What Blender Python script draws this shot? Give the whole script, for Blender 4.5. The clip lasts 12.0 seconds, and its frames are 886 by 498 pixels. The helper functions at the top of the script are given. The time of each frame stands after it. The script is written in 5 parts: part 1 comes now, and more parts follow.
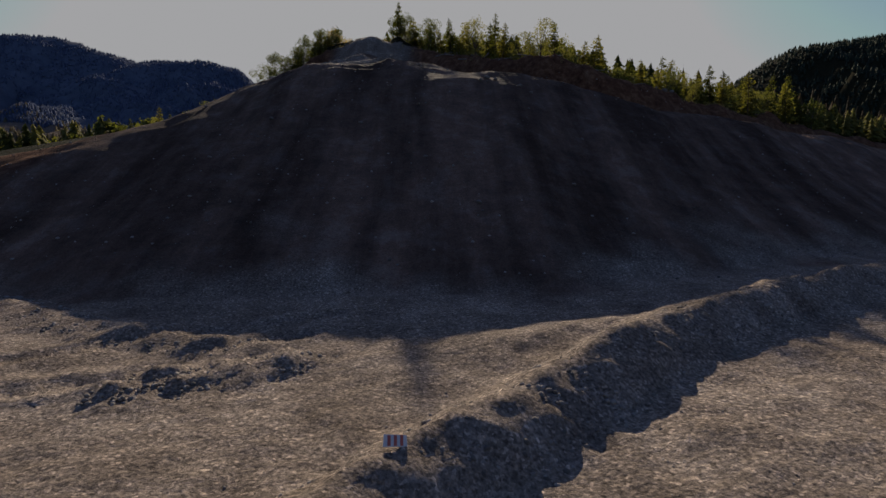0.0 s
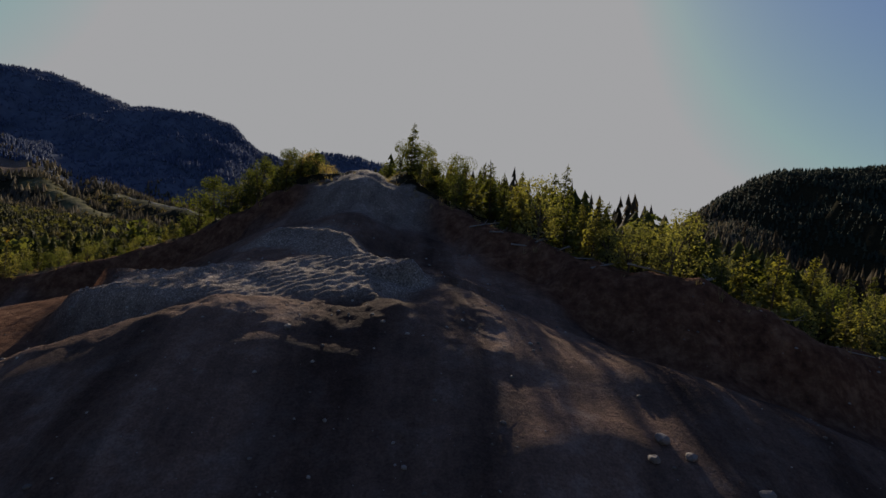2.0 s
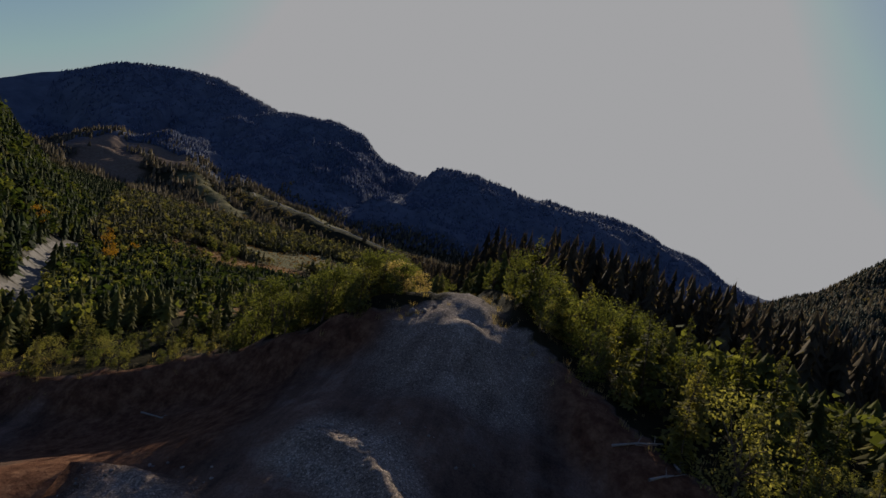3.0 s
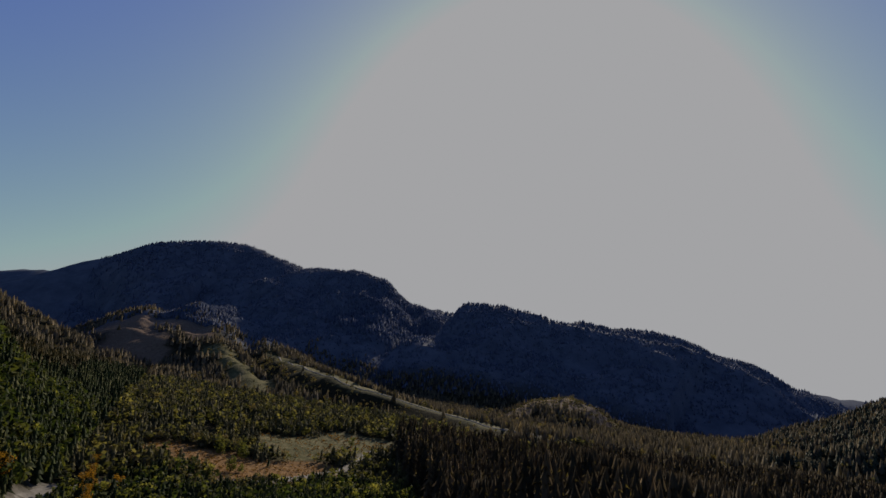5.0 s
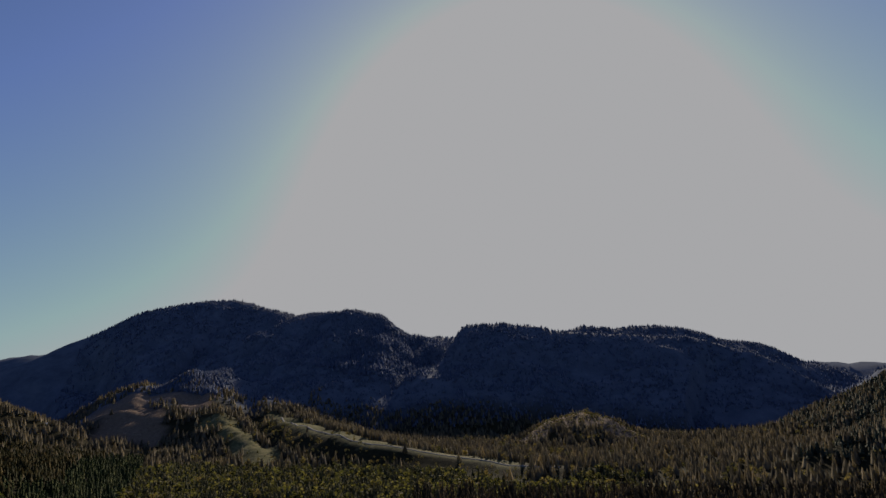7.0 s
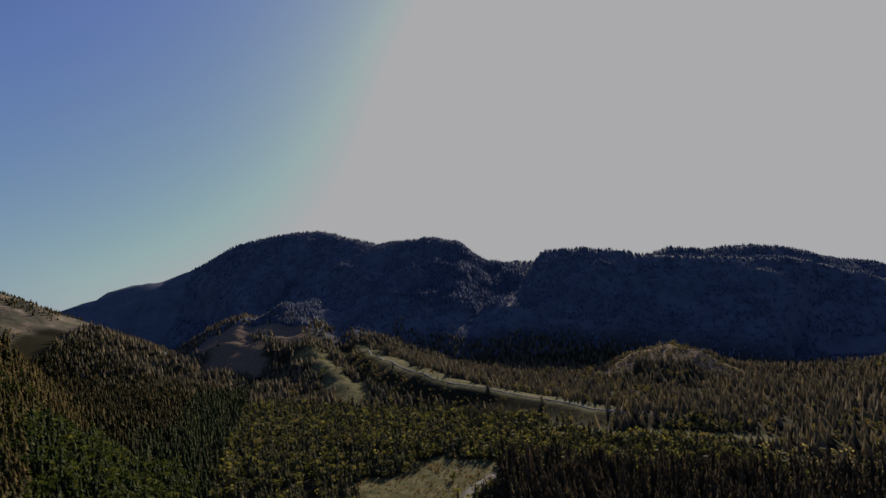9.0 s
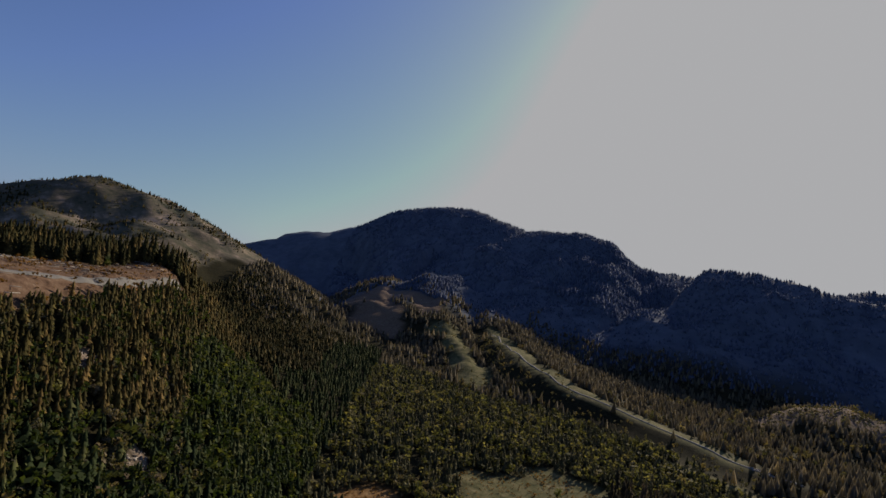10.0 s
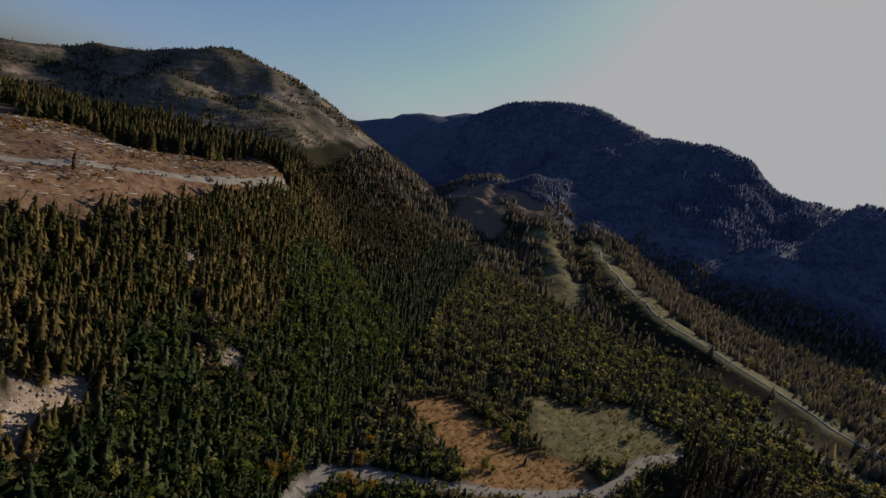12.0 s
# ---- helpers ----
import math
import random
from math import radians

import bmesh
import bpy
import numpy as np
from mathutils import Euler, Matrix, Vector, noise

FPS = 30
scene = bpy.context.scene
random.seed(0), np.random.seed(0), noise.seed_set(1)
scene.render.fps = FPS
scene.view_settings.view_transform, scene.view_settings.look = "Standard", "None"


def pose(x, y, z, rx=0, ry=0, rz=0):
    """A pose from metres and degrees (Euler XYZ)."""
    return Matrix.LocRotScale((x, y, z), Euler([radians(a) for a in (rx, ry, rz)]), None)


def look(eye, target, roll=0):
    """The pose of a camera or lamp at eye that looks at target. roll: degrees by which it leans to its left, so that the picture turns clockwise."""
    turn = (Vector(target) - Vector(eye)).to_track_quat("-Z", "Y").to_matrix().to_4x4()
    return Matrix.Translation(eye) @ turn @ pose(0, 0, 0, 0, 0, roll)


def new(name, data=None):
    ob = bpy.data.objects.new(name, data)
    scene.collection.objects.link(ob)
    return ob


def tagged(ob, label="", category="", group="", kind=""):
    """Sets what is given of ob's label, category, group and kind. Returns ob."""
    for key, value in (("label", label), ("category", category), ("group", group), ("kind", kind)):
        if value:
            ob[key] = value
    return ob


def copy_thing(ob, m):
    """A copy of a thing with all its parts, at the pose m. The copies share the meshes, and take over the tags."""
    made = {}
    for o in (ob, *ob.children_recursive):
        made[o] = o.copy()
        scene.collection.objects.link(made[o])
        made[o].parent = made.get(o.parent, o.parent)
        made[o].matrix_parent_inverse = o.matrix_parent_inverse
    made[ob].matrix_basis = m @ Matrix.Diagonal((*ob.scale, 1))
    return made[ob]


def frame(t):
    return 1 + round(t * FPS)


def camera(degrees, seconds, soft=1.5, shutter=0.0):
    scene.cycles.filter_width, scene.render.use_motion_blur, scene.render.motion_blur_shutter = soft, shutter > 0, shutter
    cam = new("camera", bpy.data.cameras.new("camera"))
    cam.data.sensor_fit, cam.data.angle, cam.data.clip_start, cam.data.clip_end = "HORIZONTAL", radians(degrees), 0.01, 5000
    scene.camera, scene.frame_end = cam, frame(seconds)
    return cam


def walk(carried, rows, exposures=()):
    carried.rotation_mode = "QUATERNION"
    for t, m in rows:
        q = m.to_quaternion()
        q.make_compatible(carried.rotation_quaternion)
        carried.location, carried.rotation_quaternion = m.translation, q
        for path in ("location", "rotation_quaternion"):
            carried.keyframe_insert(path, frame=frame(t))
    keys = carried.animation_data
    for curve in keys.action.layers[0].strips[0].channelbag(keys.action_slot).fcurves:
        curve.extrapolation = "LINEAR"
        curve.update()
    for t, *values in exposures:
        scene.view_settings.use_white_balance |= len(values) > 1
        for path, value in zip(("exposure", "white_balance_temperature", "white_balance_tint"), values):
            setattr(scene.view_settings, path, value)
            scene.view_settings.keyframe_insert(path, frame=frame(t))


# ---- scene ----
cam = camera(80.71, 12.0)
PATH = [
    (0.0, (-1.29, -5.65, 8.89), (-0.51, 93.50, -4.09), -0.94),
    (0.5, (-2.97, 3.54, 12.18), (-1.41, 102.75, -0.26), 0.99),
    (1.0, (-4.28, 12.95, 16.10), (1.51, 112.26, 5.90), 4.08),
    (1.5, (-5.26, 22.44, 20.73), (1.52, 122.06, 15.40), 4.06),
    (2.0, (-6.18, 31.97, 26.43), (-1.50, 131.85, 27.16), 5.27),
    (2.5, (-7.29, 41.07, 32.75), (-6.45, 140.94, 37.76), 8.55),
    (3.0, (-8.76, 49.47, 38.74), (-25.00, 148.14, 39.50), 12.22),
    (3.5, (-10.89, 57.62, 44.22), (-32.42, 155.27, 43.83), 10.66),
    (3.7, (-11.60, 60.30, 46.20), (-33.40, 157.85, 49.30), 9.75),
    (5.3, (-11.91, 74.26, 61.88), (-36.54, 167.75, 87.43), 3.89),
    (5.5, (-11.98, 75.39, 63.86), (-36.19, 169.01, 89.34), 2.38),
    (6.0, (-12.08, 78.07, 68.70), (-35.70, 171.42, 95.66), 0.57),
    (6.5, (-11.87, 80.78, 73.65), (-34.91, 174.05, 101.40), -1.85),
    (8.5, (-16.18, 92.86, 104.86), (-40.88, 187.30, 126.59), -6.17),
    (9.0, (-16.09, 97.08, 110.02), (-54.02, 188.62, 123.50), -3.72),
    (9.5, (-16.08, 101.14, 114.41), (-68.89, 185.19, 126.54), 2.38),
    (10.0, (-16.87, 104.59, 118.61), (-79.14, 182.28, 127.93), 8.08),
    (10.5, (-18.15, 107.36, 123.08), (-86.96, 179.92, 124.11), 9.26),
    (11.0, (-20.38, 109.73, 128.11), (-96.13, 174.17, 117.70), 8.79),
    (11.5, (-22.64, 112.39, 133.51), (-103.35, 168.28, 114.48), 9.51),
    (12.0, (-23.92, 115.71, 138.92), (-97.10, 182.12, 123.57), 14.51),
]
walk(cam, [(t, look(eye, target, roll)) for t, eye, target, roll in PATH], [(0.0, 0.0), (3.7, 0.0), (6.5, 0.08), (9.0, 0.16), (12.0, 0.2)])

# ---- light ----
SUN_AZ, SUN_EL = -4.0, 23.5
world = bpy.data.worlds.new("sky")
scene.world = world
world.use_nodes = True
wn, wl = world.node_tree.nodes, world.node_tree.links
sky = wn.new("ShaderNodeTexSky")
sky.sky_type, sky.sun_disc = "NISHITA", False
sky.sun_elevation, sky.sun_rotation = radians(SUN_EL), radians(SUN_AZ)
sky.air_density, sky.dust_density, sky.ozone_density = 1.0, 1.4, 1.5
gain = wn.new("ShaderNodeVectorMath")
gain.operation = "MULTIPLY"
gain.inputs[1].default_value = (0.053, 0.061, 0.090)
wl.new(sky.outputs["Color"], gain.inputs[0])
cap = wn.new("ShaderNodeVectorMath")
cap.operation = "MINIMUM"
cap.inputs[1].default_value = (0.36, 0.36, 0.37)
wl.new(gain.outputs["Vector"], cap.inputs[0])
wl.new(cap.outputs["Vector"], wn["Background"].inputs["Color"])
wn["Background"].inputs["Strength"].default_value = 1.0

sun = new("sun", bpy.data.lights.new("sun", "SUN"))
sun.data.energy, sun.data.angle, sun.data.color = 5.0, radians(0.5), (1.0, 0.87, 0.69)
sa, se = radians(SUN_AZ), radians(SUN_EL)
sun.matrix_world = look((300 * math.sin(sa) * math.cos(se), 300 * math.cos(sa) * math.cos(se), 300 * math.sin(se)), (0, 0, 0))


# ---- materials ----
class Nodes:
    """A short way to lay node materials."""

    def __init__(self, name):
        self.mat = bpy.data.materials.new(name)
        self.mat.use_nodes = True
        self.nt = self.mat.node_tree
        self.bsdf = self.nt.nodes["Principled BSDF"]
        self.out = self.nt.nodes["Material Output"]
        self.pos = self.nt.nodes.new("ShaderNodeNewGeometry")

    def node(self, kind, **values):
        n = self.nt.nodes.new(kind)
        for key, v in values.items():
            n.inputs[key].default_value = v
        return n

    def link(self, a, b):
        self.nt.links.new(a, b)

    def noise(self, scale, detail=4.0, rough_=0.6, stretch=None):
        n = self.node("ShaderNodeTexNoise", Scale=scale, Detail=detail, Roughness=rough_)
        if stretch:
            m = self.node("ShaderNodeVectorMath")
            m.operation = "MULTIPLY"
            m.inputs[1].default_value = stretch
            self.link(self.pos.outputs["Position"], m.inputs[0])
            self.link(m.outputs["Vector"], n.inputs["Vector"])
        else:
            self.link(self.pos.outputs["Position"], n.inputs["Vector"])
        return n.outputs["Fac"]

    def ramp(self, fac, stops):
        n = self.nt.nodes.new("ShaderNodeValToRGB")
        while len(n.color_ramp.elements) < len(stops):
            n.color_ramp.elements.new(0.5)
        for e, (p, c) in zip(n.color_ramp.elements, stops):
            e.position, e.color = p, (*c, 1)
        self.link(fac, n.inputs["Fac"])
        return n.outputs["Color"]

    def mix(self, fac, a, b, how="MIX"):
        n = self.nt.nodes.new("ShaderNodeMix")
        n.data_type, n.blend_type = "RGBA", how
        for sock, v in ((n.inputs[0], fac), (n.inputs[6], a), (n.inputs[7], b)):
            if isinstance(v, (int, float)):
                sock.default_value = v
            elif isinstance(v, tuple):
                sock.default_value = (*v, 1)
            else:
                self.link(v, sock)
        return n.outputs[2]

    def attr(self, name):
        n = self.nt.nodes.new("ShaderNodeAttribute")
        n.attribute_name = name
        return n.outputs["Fac"]

    def math(self, how, a, b):
        n = self.nt.nodes.new("ShaderNodeMath")
        n.operation = how
        for sock, v in ((n.inputs[0], a), (n.inputs[1], b)):
            if isinstance(v, (int, float)):
                sock.default_value = v
            else:
                self.link(v, sock)
        return n.outputs[0]

    def bump(self, fac, strength, distance):
        n = self.node("ShaderNodeBump", Strength=strength, Distance=distance)
        self.link(fac, n.inputs["Height"])
        self.link(n.outputs["Normal"], self.bsdf.inputs["Normal"])

    def done(self, color, roughness=0.9, spec=0.2):
        if isinstance(color, tuple):
            self.bsdf.inputs["Base Color"].default_value = (*color, 1)
        else:
            self.link(color, self.bsdf.inputs["Base Color"])
        self.bsdf.inputs["Roughness"].default_value = roughness
        self.bsdf.inputs["Specular IOR Level"].default_value = spec
        return self.mat


def ground_material():
    m = Nodes("ground")
    fine, mid = m.noise(3.0, 6), m.noise(0.35, 5)
    col = m.ramp(mid, [(0.3, (0.012, 0.012, 0.007)), (0.7, (0.034, 0.029, 0.015))])
    tan = m.ramp(m.noise(0.25, 6, 0.7), [(0.3, (0.070, 0.042, 0.020)), (0.5, (0.200, 0.112, 0.048)), (0.75, (0.300, 0.195, 0.095))])
    straw = m.ramp(m.noise(0.12, 6, 0.7), [(0.3, (0.045, 0.048, 0.022)), (0.45, (0.095, 0.090, 0.042)), (0.6, (0.150, 0.130, 0.065)), (0.75, (0.25, 0.21, 0.13))])
    slash = m.ramp(m.noise(0.22, 8, 0.75), [(0.3, (0.045, 0.028, 0.018)), (0.48, (0.125, 0.076, 0.05)), (0.62, (0.18, 0.12, 0.08)), (0.74, (0.32, 0.27, 0.22))])
    rock = m.ramp(m.noise(0.5, 8, 0.7), [(0.3, (0.12, 0.088, 0.066)), (0.5, (0.24, 0.185, 0.145)), (0.7, (0.38, 0.30, 0.24))])
    # Loose pit gravel, lightened to stand in for sunlight on the floor.
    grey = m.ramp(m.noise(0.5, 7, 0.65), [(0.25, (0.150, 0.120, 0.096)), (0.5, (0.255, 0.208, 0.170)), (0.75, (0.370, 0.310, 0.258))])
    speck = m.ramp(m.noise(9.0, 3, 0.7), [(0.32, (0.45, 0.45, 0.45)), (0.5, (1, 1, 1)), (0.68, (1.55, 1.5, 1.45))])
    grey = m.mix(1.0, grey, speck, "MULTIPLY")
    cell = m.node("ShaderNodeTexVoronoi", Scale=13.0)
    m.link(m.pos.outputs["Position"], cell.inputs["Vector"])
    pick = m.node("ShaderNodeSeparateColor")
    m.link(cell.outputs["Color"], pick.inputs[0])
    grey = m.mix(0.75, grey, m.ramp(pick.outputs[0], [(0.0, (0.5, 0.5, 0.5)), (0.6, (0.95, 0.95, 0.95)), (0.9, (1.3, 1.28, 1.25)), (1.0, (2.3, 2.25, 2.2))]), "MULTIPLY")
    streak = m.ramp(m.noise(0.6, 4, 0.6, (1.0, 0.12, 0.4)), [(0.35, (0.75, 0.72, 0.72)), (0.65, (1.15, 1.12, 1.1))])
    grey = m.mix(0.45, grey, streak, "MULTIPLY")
    # Cut face: brown earth, darkened further to paint in its shade.
    face_shade = m.ramp(m.noise(0.45, 7, 0.65), [(0.25, (0.062, 0.046, 0.038)), (0.5, (0.116, 0.074, 0.055)), (0.75, (0.160, 0.122, 0.102))])
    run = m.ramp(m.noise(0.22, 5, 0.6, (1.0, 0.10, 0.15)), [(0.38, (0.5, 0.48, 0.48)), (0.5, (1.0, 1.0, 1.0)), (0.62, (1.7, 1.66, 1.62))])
    face_shade = m.mix(0.85, face_shade, run, "MULTIPLY")
    face_shade = m.mix(0.5, face_shade, speck, "MULTIPLY")
    soil = m.ramp(m.noise(0.9, 6, 0.7), [(0.3, (0.055, 0.026, 0.016)), (0.5, (0.130, 0.062, 0.036)), (0.7, (0.240, 0.130, 0.075))])
    road = m.ramp(m.noise(1.2, 5, 0.6), [(0.3, (0.15, 0.14, 0.125)), (0.7, (0.25, 0.23, 0.21))])
    # Blue-grey far slopes: distance haze painted into the ground colour.
    far_haze = m.ramp(m.noise(0.02, 7, 0.7), [(0.35, (0.062, 0.074, 0.105)), (0.65, (0.105, 0.120, 0.160))])
    scrub = m.ramp(m.noise(0.018, 8, 0.75), [(0.34, (0.028, 0.032, 0.024)), (0.44, (0.082, 0.080, 0.058)), (0.55, (0.145, 0.120, 0.090)), (0.63, (0.29, 0.225, 0.18))])
    for key, c in (("far_haze", far_haze), ("scrub", scrub), ("tan", tan), ("straw", straw), ("slash", slash), ("rock", rock), ("pit", grey), ("face_shade", face_shade), ("soil", soil), ("road", road)):
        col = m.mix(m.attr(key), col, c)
    col = m.mix(0.5, col, m.ramp(fine, [(0.25, (0.6, 0.6, 0.6)), (0.75, (1.35, 1.35, 1.35))]), "MULTIPLY")
    m.bump(m.math("ADD", m.math("MULTIPLY", m.noise(7.0, 5, 0.7), 0.4), m.noise(1.3, 6, 0.7)), 0.9, 0.22)
    return m.done(col, 0.95, 0.02)


def gravel_material(name, low, high):
    m = Nodes(name)
    n = m.nt.nodes.new("ShaderNodeNewGeometry")
    col = m.ramp(n.outputs["Random Per Island"], [(0.0, low), (1.0, high)])
    col = m.mix(0.5, col, m.ramp(m.noise(6, 5), [(0.3, (0.6, 0.6, 0.6)), (0.7, (1.3, 1.3, 1.3))]), "MULTIPLY")
    m.bump(m.noise(14, 4), 0.5, 0.05)
    return m.done(col, 0.9, 0.2)


def road_material():
    m = Nodes("road")
    col = m.ramp(m.noise(0.8, 6, 0.65), [(0.3, (0.125, 0.115, 0.103)), (0.7, (0.21, 0.195, 0.178))])
    m.bump(m.noise(5, 5), 0.6, 0.08)
    return m.done(col, 0.95, 0.15)


def foliage_material(name, dark, mid, light, glow=0.35, vary=0.6):
    """Leaves that let some sun through; the tone differs from tree to tree."""
    m = Nodes(name)
    tone = m.math("ADD", m.math("MULTIPLY", m.attr("tone"), 0.55), m.math("MULTIPLY", m.noise(0.05, 3), 0.45))
    col = m.ramp(tone, [(0.2, dark), (0.5, mid), (0.8, light)])
    isl = m.nt.nodes.new("ShaderNodeNewGeometry")
    col = m.mix(vary, col, m.ramp(isl.outputs["Random Per Island"], [(0.0, (0.5, 0.5, 0.5)), (0.6, (1, 1, 1)), (1.0, (1.7, 1.65, 1.5))]), "MULTIPLY")
    m.done(col, 0.8, 0.06)
    tr = m.nt.nodes.new("ShaderNodeBsdfTranslucent")
    m.link(m.mix(1.0, col, (1.22, 1.22, 0.5), "MULTIPLY"), tr.inputs["Color"])
    mx = m.nt.nodes.new("ShaderNodeMixShader")
    mx.inputs[0].default_value = glow
    m.link(m.bsdf.outputs[0], mx.inputs[1])
    m.link(tr.outputs[0], mx.inputs[2])
    m.link(mx.outputs[0], m.out.inputs["Surface"])
    return m.mat


def bark_material():
    m = Nodes("bark")
    col = m.ramp(m.noise(4, 6, 0.7, (1, 1, 0.25)), [(0.3, (0.05, 0.035, 0.025)), (0.7, (0.17, 0.13, 0.10))])
    m.bump(m.noise(9, 5, 0.7, (1, 1, 0.2)), 0.7, 0.04)
    return m.done(col, 0.9, 0.1)


GROUND = ground_material()
ROAD_MAT = road_material()
FIR_DARK = foliage_material("fir_needles", (0.024, 0.025, 0.010), (0.050, 0.045, 0.016), (0.100, 0.070, 0.025), 0.38)
FIR_UPPER = foliage_material("olive_fir_needles", (0.041, 0.037, 0.014), (0.094, 0.078, 0.026), (0.160, 0.108, 0.042), 0.42)
# Paler than the nearer firs: haze over the valley put into the colour.
FIR_VEILED = foliage_material("haze_paled_needles", (0.095, 0.085, 0.066), (0.165, 0.142, 0.108), (0.250, 0.205, 0.150), 0.55)
FIR_MIXED = foliage_material("mixed_needles", (0.056, 0.058, 0.030), (0.102, 0.098, 0.050), (0.168, 0.146, 0.078), 0.45)
FIR_OLD = foliage_material("old_fir_needles", (0.042, 0.036, 0.024), (0.080, 0.063, 0.040), (0.140, 0.104, 0.064), 0.42)
FIR_HILL = foliage_material("hill_needles", (0.026, 0.034, 0.024), (0.038, 0.047, 0.032), (0.058, 0.064, 0.040), 0.15, 0.3)
# Mountain firs: the blue in the base colour paints in distance haze.
FIR_HAZED = foliage_material("haze_blue_needles", (0.066, 0.082, 0.130), (0.086, 0.104, 0.160), (0.108, 0.124, 0.178), 0.05, 0.2)
FIR_YOUNG = foliage_material("young_fir_needles", (0.058, 0.066, 0.021), (0.116, 0.118, 0.035), (0.215, 0.190, 0.062), 0.5)
FIR_CROP = foliage_material("plantation_needles", (0.020, 0.032, 0.013), (0.044, 0.060, 0.023), (0.096, 0.100, 0.038), 0.38)
LEAF_MAT = foliage_material("alder_leaves", (0.070, 0.080, 0.028), (0.128, 0.135, 0.046), (0.235, 0.215, 0.085), 0.48)
LEAF_DRY = foliage_material("dry_leaves", (0.070, 0.070, 0.045), (0.12, 0.105, 0.070), (0.20, 0.15, 0.085), 0.35)
LEAF_GOLD = foliage_material("golden_leaves", (0.22, 0.11, 0.02), (0.36, 0.19, 0.03), (0.42, 0.27, 0.05), 0.45)
LEAF_PALE = foliage_material("straw_leaves", (0.20, 0.15, 0.08), (0.30, 0.22, 0.12), (0.40, 0.30, 0.17), 0.4)
LEAF_RUST = foliage_material("rusty_bracken", (0.10, 0.055, 0.02), (0.20, 0.105, 0.035), (0.28, 0.16, 0.06), 0.35)
BARK = bark_material()
STONE = gravel_material("stones", (0.10, 0.085, 0.072), (0.36, 0.31, 0.265))
ROCK = gravel_material("face_rock", (0.09, 0.075, 0.065), (0.20, 0.17, 0.15))
DEADWOOD = gravel_material("bleached_wood", (0.13, 0.11, 0.09), (0.38, 0.34, 0.30))
WATER = Nodes("lake_water").done((0.04, 0.06, 0.08), 0.08, 0.5)


# ---- the lie of the land: heights and ground cover ----
def lattice(ix, iy, seed):
    """Repeatable random values 0..1 on whole-number grid points."""
    n = (ix.astype(np.int64) * 374761393 + iy.astype(np.int64) * 668265263 + seed * 974634777) & 0x7FFFFFFF
    n = ((n ^ (n >> 13)) * 1274126177) & 0x7FFFFFFF
    return ((n ^ (n >> 16)) & 0xFFFF) / 65535.0


def rough(x, y, size, seed=0):
    """Smooth noise, -1..1, with hills about size metres wide."""
    u, v = np.asarray(x, float) / size, np.asarray(y, float) / size
    iu, iv = np.floor(u), np.floor(v)
    fu, fv = u - iu, v - iv
    fu, fv = fu * fu * (3 - 2 * fu), fv * fv * (3 - 2 * fv)
    a, b = lattice(iu, iv, seed), lattice(iu + 1, iv, seed)
    c, d = lattice(iu, iv + 1, seed), lattice(iu + 1, iv + 1, seed)
    return 2 * ((a * (1 - fu) + b * fu) * (1 - fv) + (c * (1 - fu) + d * fu) * fv) - 1


def fractal(x, y, size, seed=0, steps=4):
    total, amp = 0, 1
    for k in range(steps):
        total = total + amp * rough(x + 37.7 * k, y - 11.3 * k, size, seed + k)
        size, amp = size / 2.03, amp * 0.5
    return total


def smooth(a, b, x):
    t = np.clip((x - a) / (b - a), 0, 1)
    return t * t * (3 - 2 * t)


def near_line(x, y, points):
    """Distance to a line through points (x, y, ...), the side (+ is left of its run), and the other values along it."""
    best = np.full(np.shape(x), 1e9)
    side = np.zeros(np.shape(x))
    rest = [np.zeros(np.shape(x)) for _ in points[0][2:]]
    for p, q in zip(points[:-1], points[1:]):
        dx, dy = q[0] - p[0], q[1] - p[1]
        t = np.clip(((x - p[0]) * dx + (y - p[1]) * dy) / (dx * dx + dy * dy), 0, 1)
        d = np.hypot(x - p[0] - t * dx, y - p[1] - t * dy)
        hit = d < best
        best = np.where(hit, d, best)
        side = np.where(hit, np.sign(dx * (y - p[1]) - dy * (x - p[0])), side)
        rest = [np.where(hit, p[k + 2] + t * (q[k + 2] - p[k + 2]), r) for k, r in enumerate(rest)]
    return best, side, rest


def ridge(x, y, points, fall_left, fall_right, sharp=20.0):
    d, side, (z,) = near_line(x, y, points)
    d = np.sqrt(d * d + sharp * sharp) - sharp
    return z - d * np.where(side > 0, fall_left, fall_right)


def soft_max(a, b, k):
    h = np.clip(0.5 + 0.5 * (a - b) / k, 0, 1)
    return b + (a - b) * h + k * h * (1 - h)


def polar(points, eye=(-16.0, 93.0, 105.0)):
    """Crest points given as bearing, rise in degrees, distance, seen from high over the pit."""
    out = []
    for az, el, far in points:
        a = math.radians(az)
        out.append((eye[0] + far * math.sin(a), eye[1] + far * math.cos(a), eye[2] + far * math.tan(math.radians(el))))
    return out


SPUR = [(2, 48, 20.8), (-6, 58, 24.6), (-11, 66, 26.6), (-13, 96, 35.6), (-12, 130, 33.0), (-8, 200, 24.0), (0, 300, 14.0)]
MOUNT_A = polar([(-60, -0.6, 1850), (-55.5, 2.5, 1920), (-53.4, 3.7, 1950), (-51, 5.2, 1970), (-48.2, 6.7, 2000), (-44.5, 8.8, 2000), (-41.5, 9.7, 2000), (-37.9, 10.2, 2000), (-35, 10.3, 1980), (-32.3, 9.5, 1920), (-29.8, 8.7, 1850), (-27.7, 9.1, 1800), (-24, 9.1, 1740), (-20.4, 8.2, 1720), (-17.6, 6.1, 1720)])
